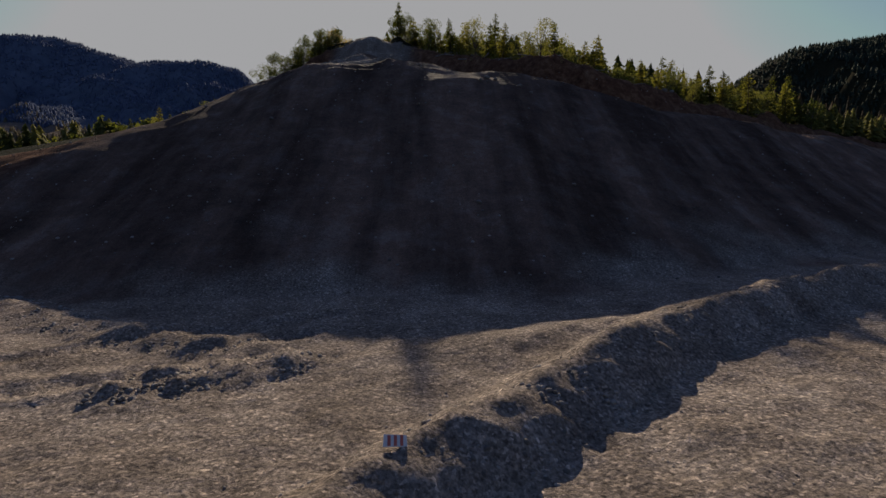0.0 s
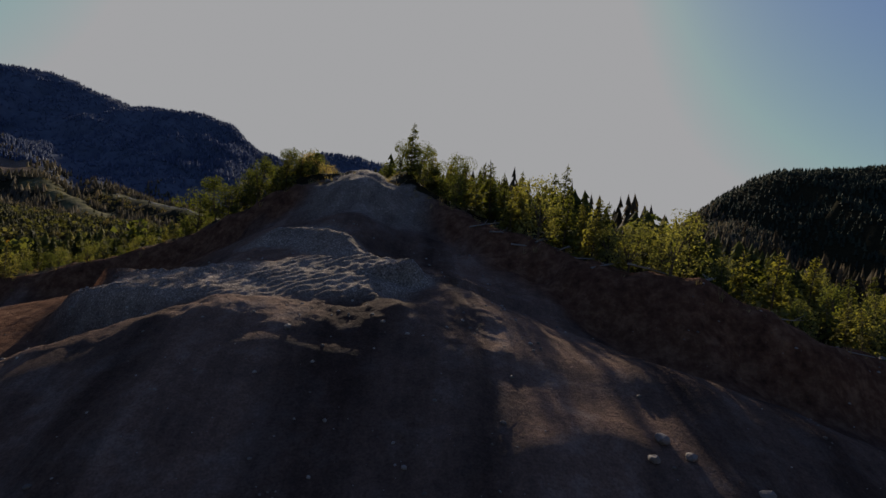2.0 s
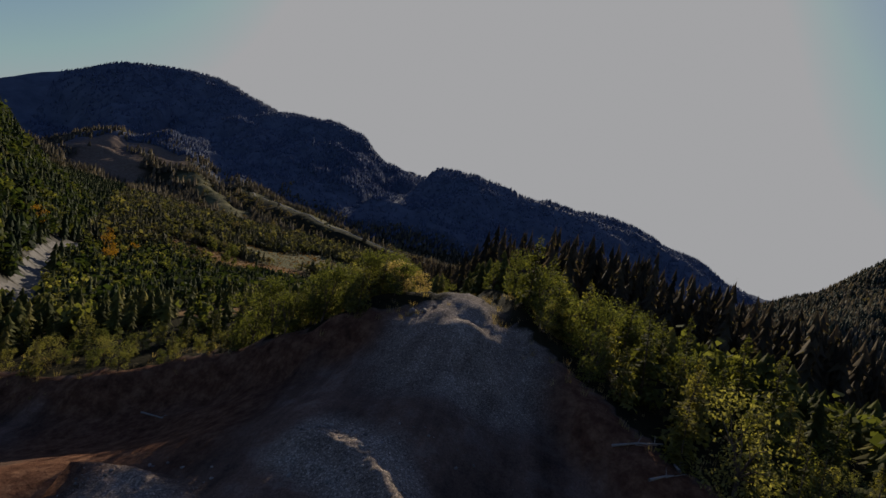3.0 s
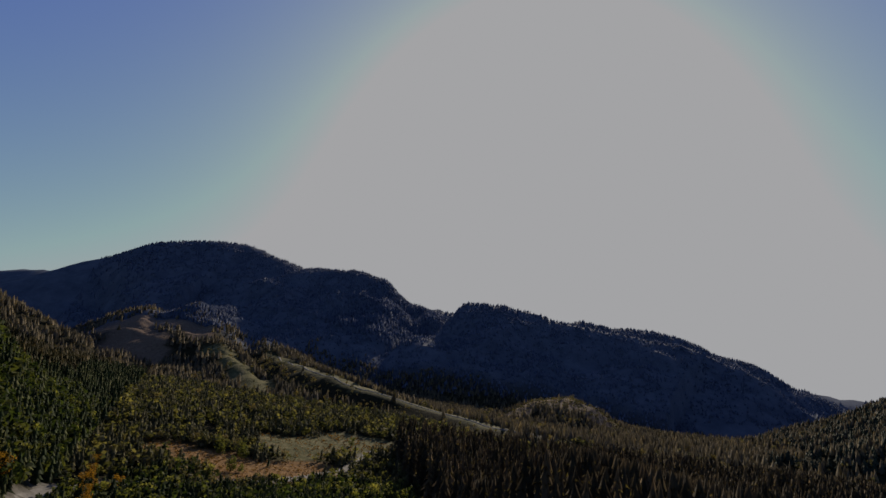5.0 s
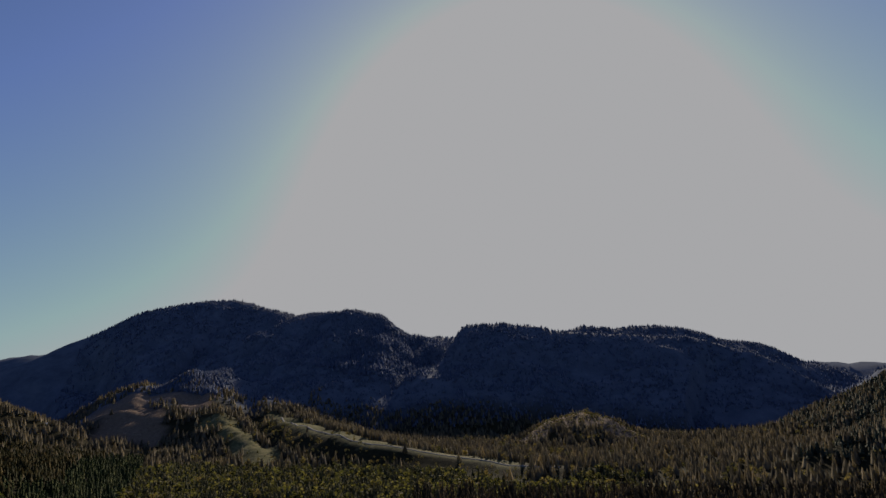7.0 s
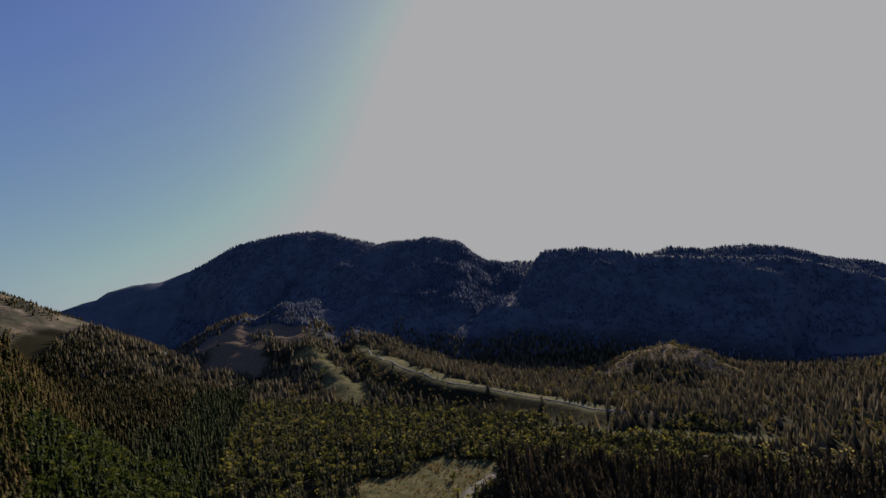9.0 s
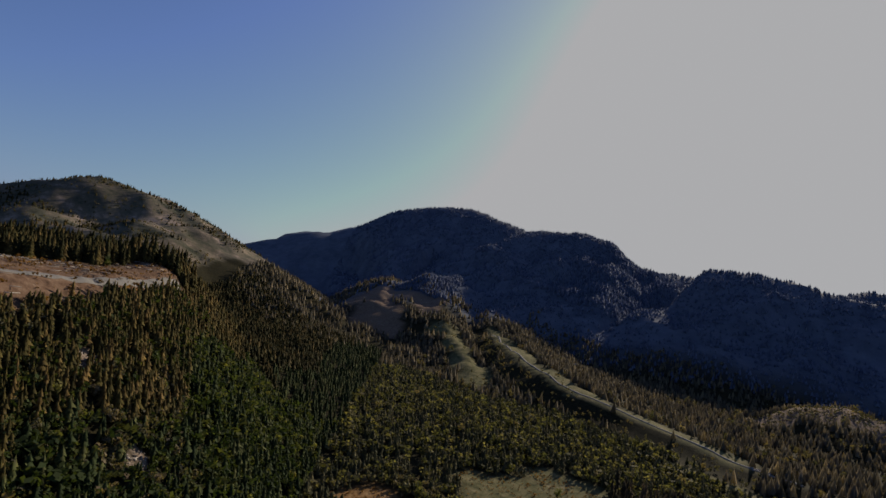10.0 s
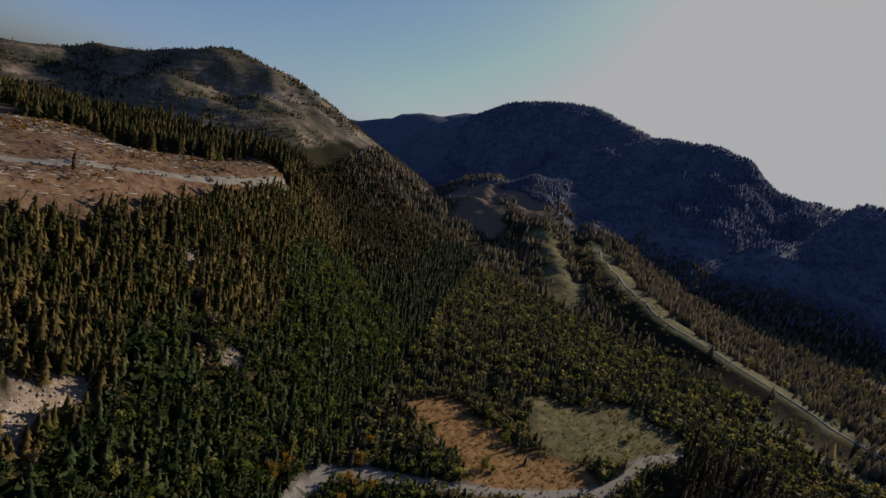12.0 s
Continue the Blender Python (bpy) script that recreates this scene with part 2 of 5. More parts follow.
MOUNT_GAP = polar([(-20, 6.3, 1850), (-14.3, 6.4, 1850), (-12.6, 6.0, 1850), (-8, 5.8, 1900)])
MOUNT_C = polar([(-13.0, 4.2, 1560), (-11.5, 6.7, 1540), (-9.9, 6.9, 1520), (-4.4, 6.2, 1510), (-0.4, 5.5, 1510), (4.2, 4.9, 1520), (9, 4.2, 1550), (13.3, 3.3, 1560), (17.5, 0.9, 1500), (21, -1.6, 1480)])
MOUNT_D = polar([(-2, 5.2, 1760), (0.9, 5.9, 1750), (4.2, 5.4, 1750), (7.8, 5.4, 1750), (10.5, 4.6, 1800), (14, 3.4, 1850)])
MOUNT_F = polar([(10, 3.7, 2300), (12.9, 3.7, 2300), (15.9, 3.3, 2300), (18.1, 2.1, 2350), (21.2, 1.1, 2400), (22.7, 0.5, 2400), (26, 0.5, 2500), (34, 1.3, 2600), (48, 2.3, 2700), (70, 2.0, 2800)])
HILL_R = [(400, 1010, 12.0), (500, 1010, 104.0), (560, 1020, 172.0), (655, 1030, 236.0), (800, 1000, 258.0), (1000, 950, 270.0), (1400, 700, 250.0), (1700, 300, 220.0)]
HILL_L = polar([(-97, 0.8, 1250), (-92, 1.9, 1250), (-89.3, 2.4, 1260), (-86.3, 3.0, 1280), (-83, 3.9, 1300), (-80, 4.7, 1300), (-78, 5.5, 1300), (-74, 6.7, 1300), (-72, 6.9, 1300), (-69, 6.9, 1300), (-67, 6.2, 1310), (-64.7, 4.9, 1360), (-61.7, 3.4, 1450), (-60, 1.4, 1540), (-58.5, -1.2, 1640)])
MOUNT_W = polar([(-66, 2.0, 4200), (-61.9, 3.1, 4200), (-58.4, 3.8, 4200), (-55.8, 4.3, 4200), (-53.8, 5.5, 4200), (-50.9, 6.4, 4200), (-48.2, 6.8, 4200), (-44, 7.0, 4200)])
MOUNT_FAR = polar([(-125, -0.4, 3400), (-108, -0.5, 3400), (-99, -0.2, 3400), (-94, 0.8, 3400), (-88, 1.2, 3400), (-80, 1.5, 3400), (-70, 1.5, 3400), (-60, 1.0, 3400)])
MOUNT_S = [(-1500, -1500, 120.0), (-600, -1900, 200.0), (500, -2000, 230.0), (1600, -1300, 240.0), (2200, -200, 260.0)]
SLIP_SPUR = [(-1030, 1250, 225.0), (-880, 1010, 160.0), (-770, 862, 112.0), (-705, 812, 74.0), (-645, 772, 42.0), (-600, 745, 27.0)]
SHELF = [(-960, 1350, 260.0), (-830, 1110, 186.0), (-745, 945, 135.0), (-690, 900, 108.0)]
FOOT_SPUR = [(-720, 1000, 140.0), (-640, 900, 108.0), (-575, 830, 88.0), (-500, 760, 64.0), (-420, 690, 47.0), (-345, 615, 26.0)]
MEADOW_SPUR = [(-640, 1060, 110.0), (-535, 917, 73.0), (-430, 790, 63.0), (-335, 692, 55.0), (-272, 643, 47.0), (-230, 630, 40.0), (-185, 630, 32.0), (-140, 627, 25.0), (-95, 610, 19.0), (-40, 598, 14.0)]
RIB = [(-700, 1330, 230.0), (-610, 1160, 140.0), (-520, 1150, 92.0), (-430, 1090, 52.0)]
CUT_HILL = [(-120, 965, 12.0), (-72, 975, 40.0), (-18, 985, 51.0), (25, 980, 39.0), (70, 968, 10.0)]
HILL_N = [(135, 655, 6.0), (155, 645, 10.0), (190, 648, 20.0), (232, 632, 34.0), (280, 640, 44.0), (350, 680, 58.0), (430, 770, 84.0), (520, 900, 130.0)]
BENCH_FOOT = (-175.0, 215.0)


def toe(x):
    """Where the pit's floor meets the cut face: y for a given x."""
    return 20.2 + 0.10 * np.maximum(0, -x - 8) + 0.5 * np.maximum(0, x - 5) + 1.2 * rough(x, 0 * x, 9, 5)


def slope_s(x, y):
    return (x - BENCH_FOOT[0]) * -0.77 + (y - BENCH_FOOT[1]) * -0.64


def slope_q(x, y):
    return (x - BENCH_FOOT[0]) * -0.64 + (y - BENCH_FOOT[1]) * 0.77


SHOULDER = [(-12, 92, 32.5), (-3, 84.5, 29.5), (4, 78, 27.2), (10, 73.5, 26.4), (16, 70.8, 25.9), (21, 70, 23.9), (27, 70.8, 21.3), (34, 74, 20.2), (50, 86, 18.8), (80, 102, 16.0), (125, 125, 12.0)]
BACK_R = [(-9, 138, 31.0), (20, 164, 26.0), (55, 190, 20.0), (100, 220, 14.0)]
BACK = [(-12, 128, 31.0), (-38, 150, 23.5), (-70, 180, 17.0), (-110, 250, 12.0)]
ROAD = [(-106, 138), (-128, 160), (-152, 187), (-171, 211), (-178, 224), (-174, 238), (-166, 253), (-158, 268), (-147, 288), (-137, 314), (-128, 345), (-127, 366), (-131, 392), (-130, 412), (-125, 428), (-114, 438)]
CUT = [(-95, 96), (-60, 92), (-46, 91.5), (-41, 93.2), (-36.5, 94.6), (-30, 93.6), (-24, 92.6), (-19.5, 92.0), (-16, 93.2), (-11.5, 93.4), (-7, 91.5), (-2.5, 87.5), (3, 80.6), (10, 73.4), (16, 69.6), (22, 68.8), (28, 70), (42, 75), (56, 84), (80, 94), (130, 112)]
LEFT_RIM = [(-25, 88, 28.5), (-37.4, 85, 19.6), (-41, 64, 12.0), (-43, 44, 7.0), (-45, 26, 3.0)]
APRON = [(-14, 74, 26.0), (-22, 60, 20.5), (-28, 45, 14.5), (-32, 30, 9.0), (-35.5, 18, 2.5)]
TRACK = [(-11.5, 89.5), (-12.8, 94), (-14.6, 100), (-16.6, 107), (-18.2, 114), (-18.6, 126), (-19, 150)]
WINDROW = [(-18.6, 78.2), (-14.9, 76.6), (-12.2, 73.0), (-10.0, 69.0), (-7.3, 67.2)]
PAD = [(-28.5, 73.4, 21.9), (-23.6, 69.5, 23.0), (-19.3, 66.6, 23.5), (-16, 65.2, 23.9), (-10.5, 66.0, 24.6)]
BERM = [(-9.5, -6.0), (-2.7, 2.6), (-1.1, 4.6), (1.7, 7.4), (4.0, 9.6), (6.8, 11.9), (10.4, 14.5), (14.2, 16.8), (21.9, 21.8), (34, 28.5)]


def valley(x, y):
    z = 2.5 + 0.045 * np.maximum(0, -x - 15) * smooth(20, 200, -x) + 0.014 * np.clip(y - 60, 0, 500)
    z = z - 0.012 * np.maximum(0, y - 700) - 0.012 * np.clip(x, 0, 600) * smooth(100, 500, y)
    z = np.maximum(z, 3.0 + 0 * x)
    z = z + 2.2 * fractal(x, y, 160, 21, 3) * smooth(120, 320, np.hypot(x, y - 40))
    lake = np.hypot((x - 370) / 110, (y - 1262) / 42)
    return np.where(lake < 1.4, z + (1.0 - z) * smooth(1.4, 0.9, lake), z)


def height(x, y):
    x, y = np.asarray(x, float), np.asarray(y, float)
    base = valley(x, y)
    # forested mountainside with the logging bench
    s, q = slope_s(x, y), slope_q(x, y)
    prof = np.interp(s, [-60, 0, 18, 33, 42, 85, 100, 125, 330, 700, 1500], [0, 0, 17, 30, 39, 79, 92, 94, 88, 68, 70])
    nose = 1 - 0.93 * smooth(80, 350, q - 0.35 * np.clip(s, 0, 260)) ** 0.8
    near = smooth(-190, -70, q)
    side = prof * nose * (0.25 + 0.75 * near) * smooth(95, 150, np.hypot(x + 5, y - 5))
    side = side - 15 * smooth(104, 134, q) * smooth(270, 180, q) * smooth(100, 80, s) * smooth(12, 40, s)
    z = np.maximum(base, base + side + (3.0 * fractal(x, y, 60, 31, 4)) * smooth(5, 60, side))
    # far mountains
    big = ridge(x, y, MOUNT_A, 0.5, 0.50, 60)
    for pts, fl, fr, sharp, k in (
            (MOUNT_GAP, 0.4, 0.45, 12, 6), (MOUNT_C, 0.5, 0.52, 45, 18), (MOUNT_D, 0.5, 0.5, 45, 18), (MOUNT_F, 0.4, 0.4, 45, 18), (HILL_R, 0.4, 0.42, 45, 18),
            (HILL_N, 0.42, 0.45, 10, 10), (HILL_L, 0.35, 0.42, 45, 18), (MOUNT_W, 0.4, 0.3, 45, 18), (MOUNT_FAR, 0.3, 0.3, 45, 18), (MOUNT_S, 0.3, 0.3, 12, 6),
            (SHELF, 0.42, 0.5, 30, 8), (RIB, 0.45, 0.5, 8, 8), (SLIP_SPUR, 0.62, 0.6, 8, 6), (FOOT_SPUR, 0.6, 0.55, 6, 5), (CUT_HILL, 0.24, 0.2, 12, 6)):
        big = soft_max(big, ridge(x, y, pts, fl, fr, sharp), k)
    terrace = ridge(x, y, MEADOW_SPUR, 0.16, 0.56, 1)
    dm, sm, (zm,) = near_line(x, y, MEADOW_SPUR)
    terrace = np.where((sm > 0) & (dm < 30), zm - 0.05 * dm, np.where(sm > 0, zm - 1.5 - 0.3 * (dm - 30), terrace))
    big = soft_max(big, terrace + 1.5 * rough(x, y, 22, 43), 3)
    up = smooth(0, 160, big - base)
    off = np.full(np.shape(x), 1e9)
    for pts in (MOUNT_A, MOUNT_C, MOUNT_D, HILL_L, HILL_R):
        off = np.minimum(off, near_line(x, y, pts)[0])
    rib = np.clip(np.abs(fractal(x, y, 300, 41, 4)), 0, 1)
    carve = np.clip((big - base) / 160, 0, 1) * (0.05 + 0.95 * smooth(20, 220, off))
    big = big - up * 62 * rib * carve + up * 8 * fractal(x, y, 70, 47, 3)
    z = z + (soft_max(big, z, 14) - z) * smooth(130, 260, np.hypot(x, y - 50))
    z = z + 5.5 * fractal(x, y, 34, 49, 4) * smooth(-920, -840, x) * smooth(-330, -430, x) * smooth(620, 680, y) * smooth(1010, 930, y)
    # the spur over the pit, and the face cut into it
    d, sd, (crest,) = near_line(x, y, SPUR)
    fall = np.where(sd > 0, np.interp(d, [0, 8, 24, 60, 120], [0, 2.0, 12.3, 28, 38]), np.interp(d, [0, 8, 45, 110, 200], [0, 2.0, 8.5, 22, 40]))
    top = crest - fall + 0.5 * fractal(x, y, 14, 51, 4) * smooth(2, 14, d)
    d2, _, (c2,) = near_line(x, y, SHOULDER)
    top = soft_max(top, c2 - (0.30 + 0.35 * smooth(-12, -18, x)) * np.maximum(d2 - 3, 0) + 0.4 * fractal(x, y, 10, 53, 3), 3)
    d5, _, (c5,) = near_line(x, y, LEFT_RIM)
    top = soft_max(top, c5 - 0.55 * d5, 1)
    top = soft_max(top, ridge(x, y, APRON, 0.34, 0.34, 4), 2)
    d3, _, (c3,) = near_line(x, y, BACK)
    top = soft_max(top, c3 - 0.24 * np.maximum(d3 - 4, 0), 4)
    d4, _, (c4,) = near_line(x, y, BACK_R)
    top = soft_max(top, c4 - 0.22 * np.maximum(d4 - 4, 0), 4)
    # bare bank cut into the soil under the trees
    dc, sc, _ = near_line(x, y, CUT)
    below = np.where(sc < 0, dc, 0)
    top = top - (3.0 + 2.2 * smooth(4, 11, x) * smooth(30, 22, x)) * smooth(0.2, 3.2 + 1.6 * smooth(4, 11, x), below + 0.8 * fractal(x, y, 4, 55, 3) * (below > 0)) * smooth(17, 6, below) * smooth(3, 9, np.hypot(x + 13.5, y - 92))
    top = top + (0.45 * fractal(x, y, 2.4, 57, 3) + 0.7 * smooth(4, 11, x) * fractal(x, y * 0.5, 3.5, 58, 3)) * smooth(7, 2, dc) * (y > 40)
    # terrace under the crest
    top = top - 2.4 * smooth(13, 6, np.abs(y - 70)) * smooth(17, 9, np.abs(x + 19))
    bank = smooth(2.6, 5.0, near_line(x, y, TRACK)[0]) * smooth(7.5, 5.0, near_line(x, y, TRACK)[0]) * (x > -17 + 0 * y) * smooth(92, 97, y) * smooth(114, 108, y)
    top = top + 1.6 * bank - 1.3 * smooth(68, 55, y) * smooth(14, 5, np.abs(x + 3))
    rise = y - toe(x)
    run = 0.10 * fractal(x * 1.0, y * 0.22, 3.2, 61, 3) + 0.22 * fractal(x, y * 0.35, 9, 63, 2)
    face = 2.5 + np.interp(rise, [0, 5, 12, 112], [0, 2.4, 5.9, 63.5]) + run * smooth(0, 8, rise)
    face = face + 0.28 * fractal(x, y, 3.0, 69, 3) * smooth(8, 20, rise)
    hill = np.where(rise > -4, np.minimum(top, face), -50)
    lip = np.abs(top - face)
    hill = hill - 0.5 * np.clip(1 - lip / 1.6, 0, 1) + 0.25 * np.clip(1 - lip / 5, 0, 1) * rough(x, y, 2.5, 65)
    # raised windrow across the terrace and the bank along its rim
    b, _, _ = near_line(x, y, WINDROW)
    hill = hill + 1.05 * np.clip(1 - b / 1.9, 0, 1) * (0.85 + 0.15 * rough(x, y, 1.7, 67))
    b, sb, (zb,) = near_line(x, y, PAD)
    hill = hill + (zb + 0.24 * sb * b - hill) * smooth(5.6, 3.4, b + 0.8 * rough(x, y, 4, 68))
    z = np.where(hill > z, hill, z)
    # pit floor: windrow of gravel, dozer heaps, wheel tracks
    floor = smooth(6, -3, rise) * smooth(95, 60, np.hypot(x + 5, y - 5))
    b, _, _ = near_line(x, y, BERM)
    z = z + floor * 1.2 * np.clip(1 - (b / 1.75) ** 1.25, 0, 1) * (0.95 + 0.14 * rough(x, y, 2.2, 71))
    b, _, _ = near_line(x, y, [(-10.4, 8.6), (-9.1, 9.5), (-6.2, 10.8)])
    z = z + floor * 0.42 * np.clip(1 - b / 1.3, 0, 1) * (0.8 + 0.35 * rough(x, y, 0.9, 73))
    b, _, _ = near_line(x, y, [(-30, 25), (-22.6, 19.8), (-17.9, 16.7), (-12.4, 13.9), (-8.4, 12.4)])
    z = z + floor * 0.45 * np.clip(1 - b / 1.7, 0, 1) * (0.8 + 0.35 * rough(x, y, 1.4, 75))
    b, _, _ = near_line(x, y, [(0.8, 11.6), (3.8, 13.0), (7.4, 13.9), (14, 18)])
    z = z + floor * 0.5 * np.clip(1 - b / 2.5, 0, 1)
    for line in ([(-22, 9.5), (-15.8, 11.5), (-13.4, 13.2), (-11.3, 14.6), (-6, 17)], [(-20, 6.5), (-11.2, 9.6), (-9.6, 11.8), (-6.5, 14)], [(10, 2), (14, 6), (22, 12)], [(8.2, 2.6), (12.4, 7), (20, 13)]):
        b, _, _ = near_line(x, y, line)
        z = z - floor * 0.16 * np.clip(1 - b / 0.55, 0, 1) + floor * 0.10 * np.clip(1 - np.abs(b - 0.85) / 0.4, 0, 1)
    z = z + floor * (0.10 * fractal(x, y, 5, 77, 4) + 0.035 * fractal(x, y, 0.9, 79, 2))
    # roads lie a little smoother
    return z


def road_distance(x, y):
    return near_line(x, y, ROAD)[0]


# ---- ground sheet ----
def steps(a, b, fine, wide, edge_low, edge_high, reach_low, reach_high):
    """Grid lines: fine from a to b, no wider than wide out to the edges, then growing."""
    line = list(np.arange(a, b, fine))
    s, v = fine, line[-1]
    while v < reach_high:
        s = min(s * 1.035, wide) if v < edge_high else s * 1.06
        v += s
        line.append(v)
    s, v, low = fine, a, []
    while v > reach_low:
        s = min(s * 1.035, wide) if v > edge_low else s * 1.06
        v -= s
        low.append(v)
    return np.array(low[::-1] + line)


GX = steps(-42, 42, 0.7, 8.0, -1000, 420, -4300, 4200)
GY = steps(-6, 102, 0.7, 8.0, -60, 1150, -3200, 4600)
MX, MY = np.meshgrid(GX, GY)
MZ = height(MX, MY)


def ground_z(x, y):
    """Height of the ground sheet itself, between its points."""
    x, y = np.asarray(x, float), np.asarray(y, float)
    i = np.clip(np.searchsorted(GX, x) - 1, 0, len(GX) - 2)
    j = np.clip(np.searchsorted(GY, y) - 1, 0, len(GY) - 2)
    u = (x - GX[i]) / (GX[i + 1] - GX[i])
    v = (y - GY[j]) / (GY[j + 1] - GY[j])
    return (MZ[j, i] * (1 - u) + MZ[j, i + 1] * u) * (1 - v) + (MZ[j + 1, i] * (1 - u) + MZ[j + 1, i + 1] * u) * v


def patch(x, y, capsules, edge=0.25):
    """1 inside any of the patches (x1, y1, x2, y2, radius), with a ragged edge."""
    m = np.zeros(np.shape(x))
    for x1, y1, x2, y2, r in capsules:
        d = near_line(x, y, [(x1, y1), (x2, y2)])[0]
        m = np.maximum(m, smooth(1 + edge, 1 - edge, d / r + 0.35 * fractal(x, y, r * 0.8, 91, 3)))
    return m


FIELD = [(-199, 312, -162, 308, 19), (-165, 308, -143, 336, 17), (-152, 292, -140, 318, 10), (-205, 300, -190, 296, 10)]
FIELD_PALE = [(-180, 378, -146, 424, 24), (-170, 428, -138, 432, 13), (-164, 358, -148, 382, 14)]
CLEARCUT = [(-325, 238, -292, 186, 17), (-300, 200, -262, 130, 24), (-262, 140, -232, 70, 34), (-285, 110, -250, 40, 42), (-215, 95, -190, 45, 26), (-325, 130, -300, 60, 30), (-400, 92, -340, 40, 34), (-460, 70, -410, 40, 26), (-345, 120, -330, 90, 22)]
BARE = [(-179, 139, -166, 124, 4.2), (-156, 100, -147, 105, 5.5), (-150, 88, -139, 98, 8), (-207, 194, -203, 188, 3), (-238, 183, -233, 177, 3), (-146, 90, -134, 76, 9)]
LOT = [(-100, 131, -124, 154, 6.5), (-94, 124, -112, 138, 5)]
MEADOW = [(-120, 560, -60, 556, 12), (-30, 560, 40, 560, 12)]
SLIDE = [(-800, 880, -715, 800, 46), (-715, 800, -655, 775, 30), (-820, 910, -755, 935, 26), (-755, 935, -690, 950, 26), (-700, 920, -640, 868, 22), (-805, 840, -790, 828, 16)]
CUTBLOCK = [(-95, 945, 40, 950, 34), (-60, 975, 20, 978, 24)]
HIGH_CUT = [(-1170, 700, -1010, 430, 95), (-980, 370, -830, 210, 80), (-1060, 220, -930, 50, 70), (-1310, 800, -1170, 700, 60), (-1130, 800, -980, 650, 55), (-1500, 1050, -1420, 960, 70)]
GRASSY = [(-62, 128, -40, 146, 5), (-48, 132, -32, 150, 4), (-88, 160, -70, 150, 5)]


def covers(x, y):
    """How much of each ground cover lies at a place."""
    rise = y - toe(x)
    dc, sc, _ = near_line(x, y, CUT)
    inside = (sc < 0) | (dc < 1.0)
    pit = smooth(160, 120, np.hypot(x + 5, y - 20)) * inside * smooth(-62, -48, x + 0.35 * np.maximum(y - 60, 0) - 6 * rough(x, y, 12, 93))
    pit = np.maximum(pit, smooth(60, 45, np.hypot(x + 4, y - 8)) * smooth(70, 55, y))
    d5, s5, _ = near_line(x, y, LEFT_RIM)
    pit = pit * (1 - (s5 < 0) * smooth(0.5, 2.5, d5 + rough(x, y, 4, 105)) * smooth(-33, -36, x) * smooth(86, 78, y))
    crown = smooth(9, 5, np.hypot(x + 12, y - 90))
    soil = pit * (1 - crown) * smooth(4.2 + 3.5 * smooth(4, 11, x), 2.0 + 2.0 * smooth(4, 11, x), dc + 1.5 * fractal(x, y, 6, 95, 3)) * smooth(30, 40, y)
    soil = np.maximum(soil, pit * smooth(11, 5, d5 + 2 * rough(x, y, 5, 109)) * smooth(-22, -29, x))
    tr = near_line(x, y, TRACK)[0]
    trackm = smooth(3.4, 1.6, tr + 0.8 * fractal(x, y, 3, 97, 2))
    road = smooth(3.6, 2.6, road_distance(x, y))
    lot = patch(x, y, LOT, 0.12)
    tan = np.maximum(patch(x, y, FIELD), patch(x, y, GRASSY))
    straw = np.maximum(patch(x, y, FIELD_PALE), patch(x, y, MEADOW, 0.12))
    dm, sm, _ = near_line(x, y, MEADOW_SPUR)
    wob = 10 * fractal(x, y, 40, 99, 3)
    straw = np.maximum(straw, smooth(4, -4, np.where(sm > 0, dm - 28 + wob, 2.5 * dm - 8 + 0.5 * wob)) * smooth(955, 915, y) * smooth(-60, -95, x))
    df = near_line(x, y, FOOT_SPUR)[0]
    straw = np.maximum(straw, smooth(5, -5, df - 22 + 1.2 * wob) * smooth(830, 780, y + wob))
    slash = np.maximum(patch(x, y, CLEARCUT) * smooth(85, 92, slope_s(x, y) + 3 * rough(x, y, 12, 107)), np.maximum(0.85 * patch(x, y, SLIDE), 0.9 * patch(x, y, CUTBLOCK)))
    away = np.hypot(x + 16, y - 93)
    # The painted haze tint comes in with distance from the pit.
    far_haze = smooth(1000, 1150, away) * ((x < 380) | (y > 1110)) * np.clip((y - 760) / 60, 0, 1)
    far_haze = np.maximum(far_haze, smooth(1700, 2100, away))
    scrub = np.maximum(patch(x, y, HIGH_CUT), 0.75 * (slope_s(x, y) > 330) * (y < 900) * smooth(600, 750, away) * smooth(1750, 1500, away))
    rock = np.maximum(patch(x, y, BARE), np.maximum(0.3 * patch(x, y, SLIDE), 0.3 * patch(x, y, CUTBLOCK)))
    # Terrace, windrow and crest keep the lightened tone, painted as if sunlit.
    gravel = np.maximum(smooth(5.5, 3.0, near_line(x, y, PAD)[0]), smooth(3.2, 1.8, near_line(x, y, WINDROW)[0]))
    gravel = np.maximum(gravel, 0.8 * crown)
    face_shade = pit * smooth(-2.5, 6.0, rise + 3.5 * fractal(x, y, 4, 103, 4)) * (1 - gravel) * (1 - trackm)
    return dict(pit=np.maximum(pit, trackm * 0.7), face_shade=face_shade, soil=soil, road=np.maximum(road, lot), tan=tan, straw=straw, slash=slash, rock=rock, far_haze=far_haze, scrub=scrub)


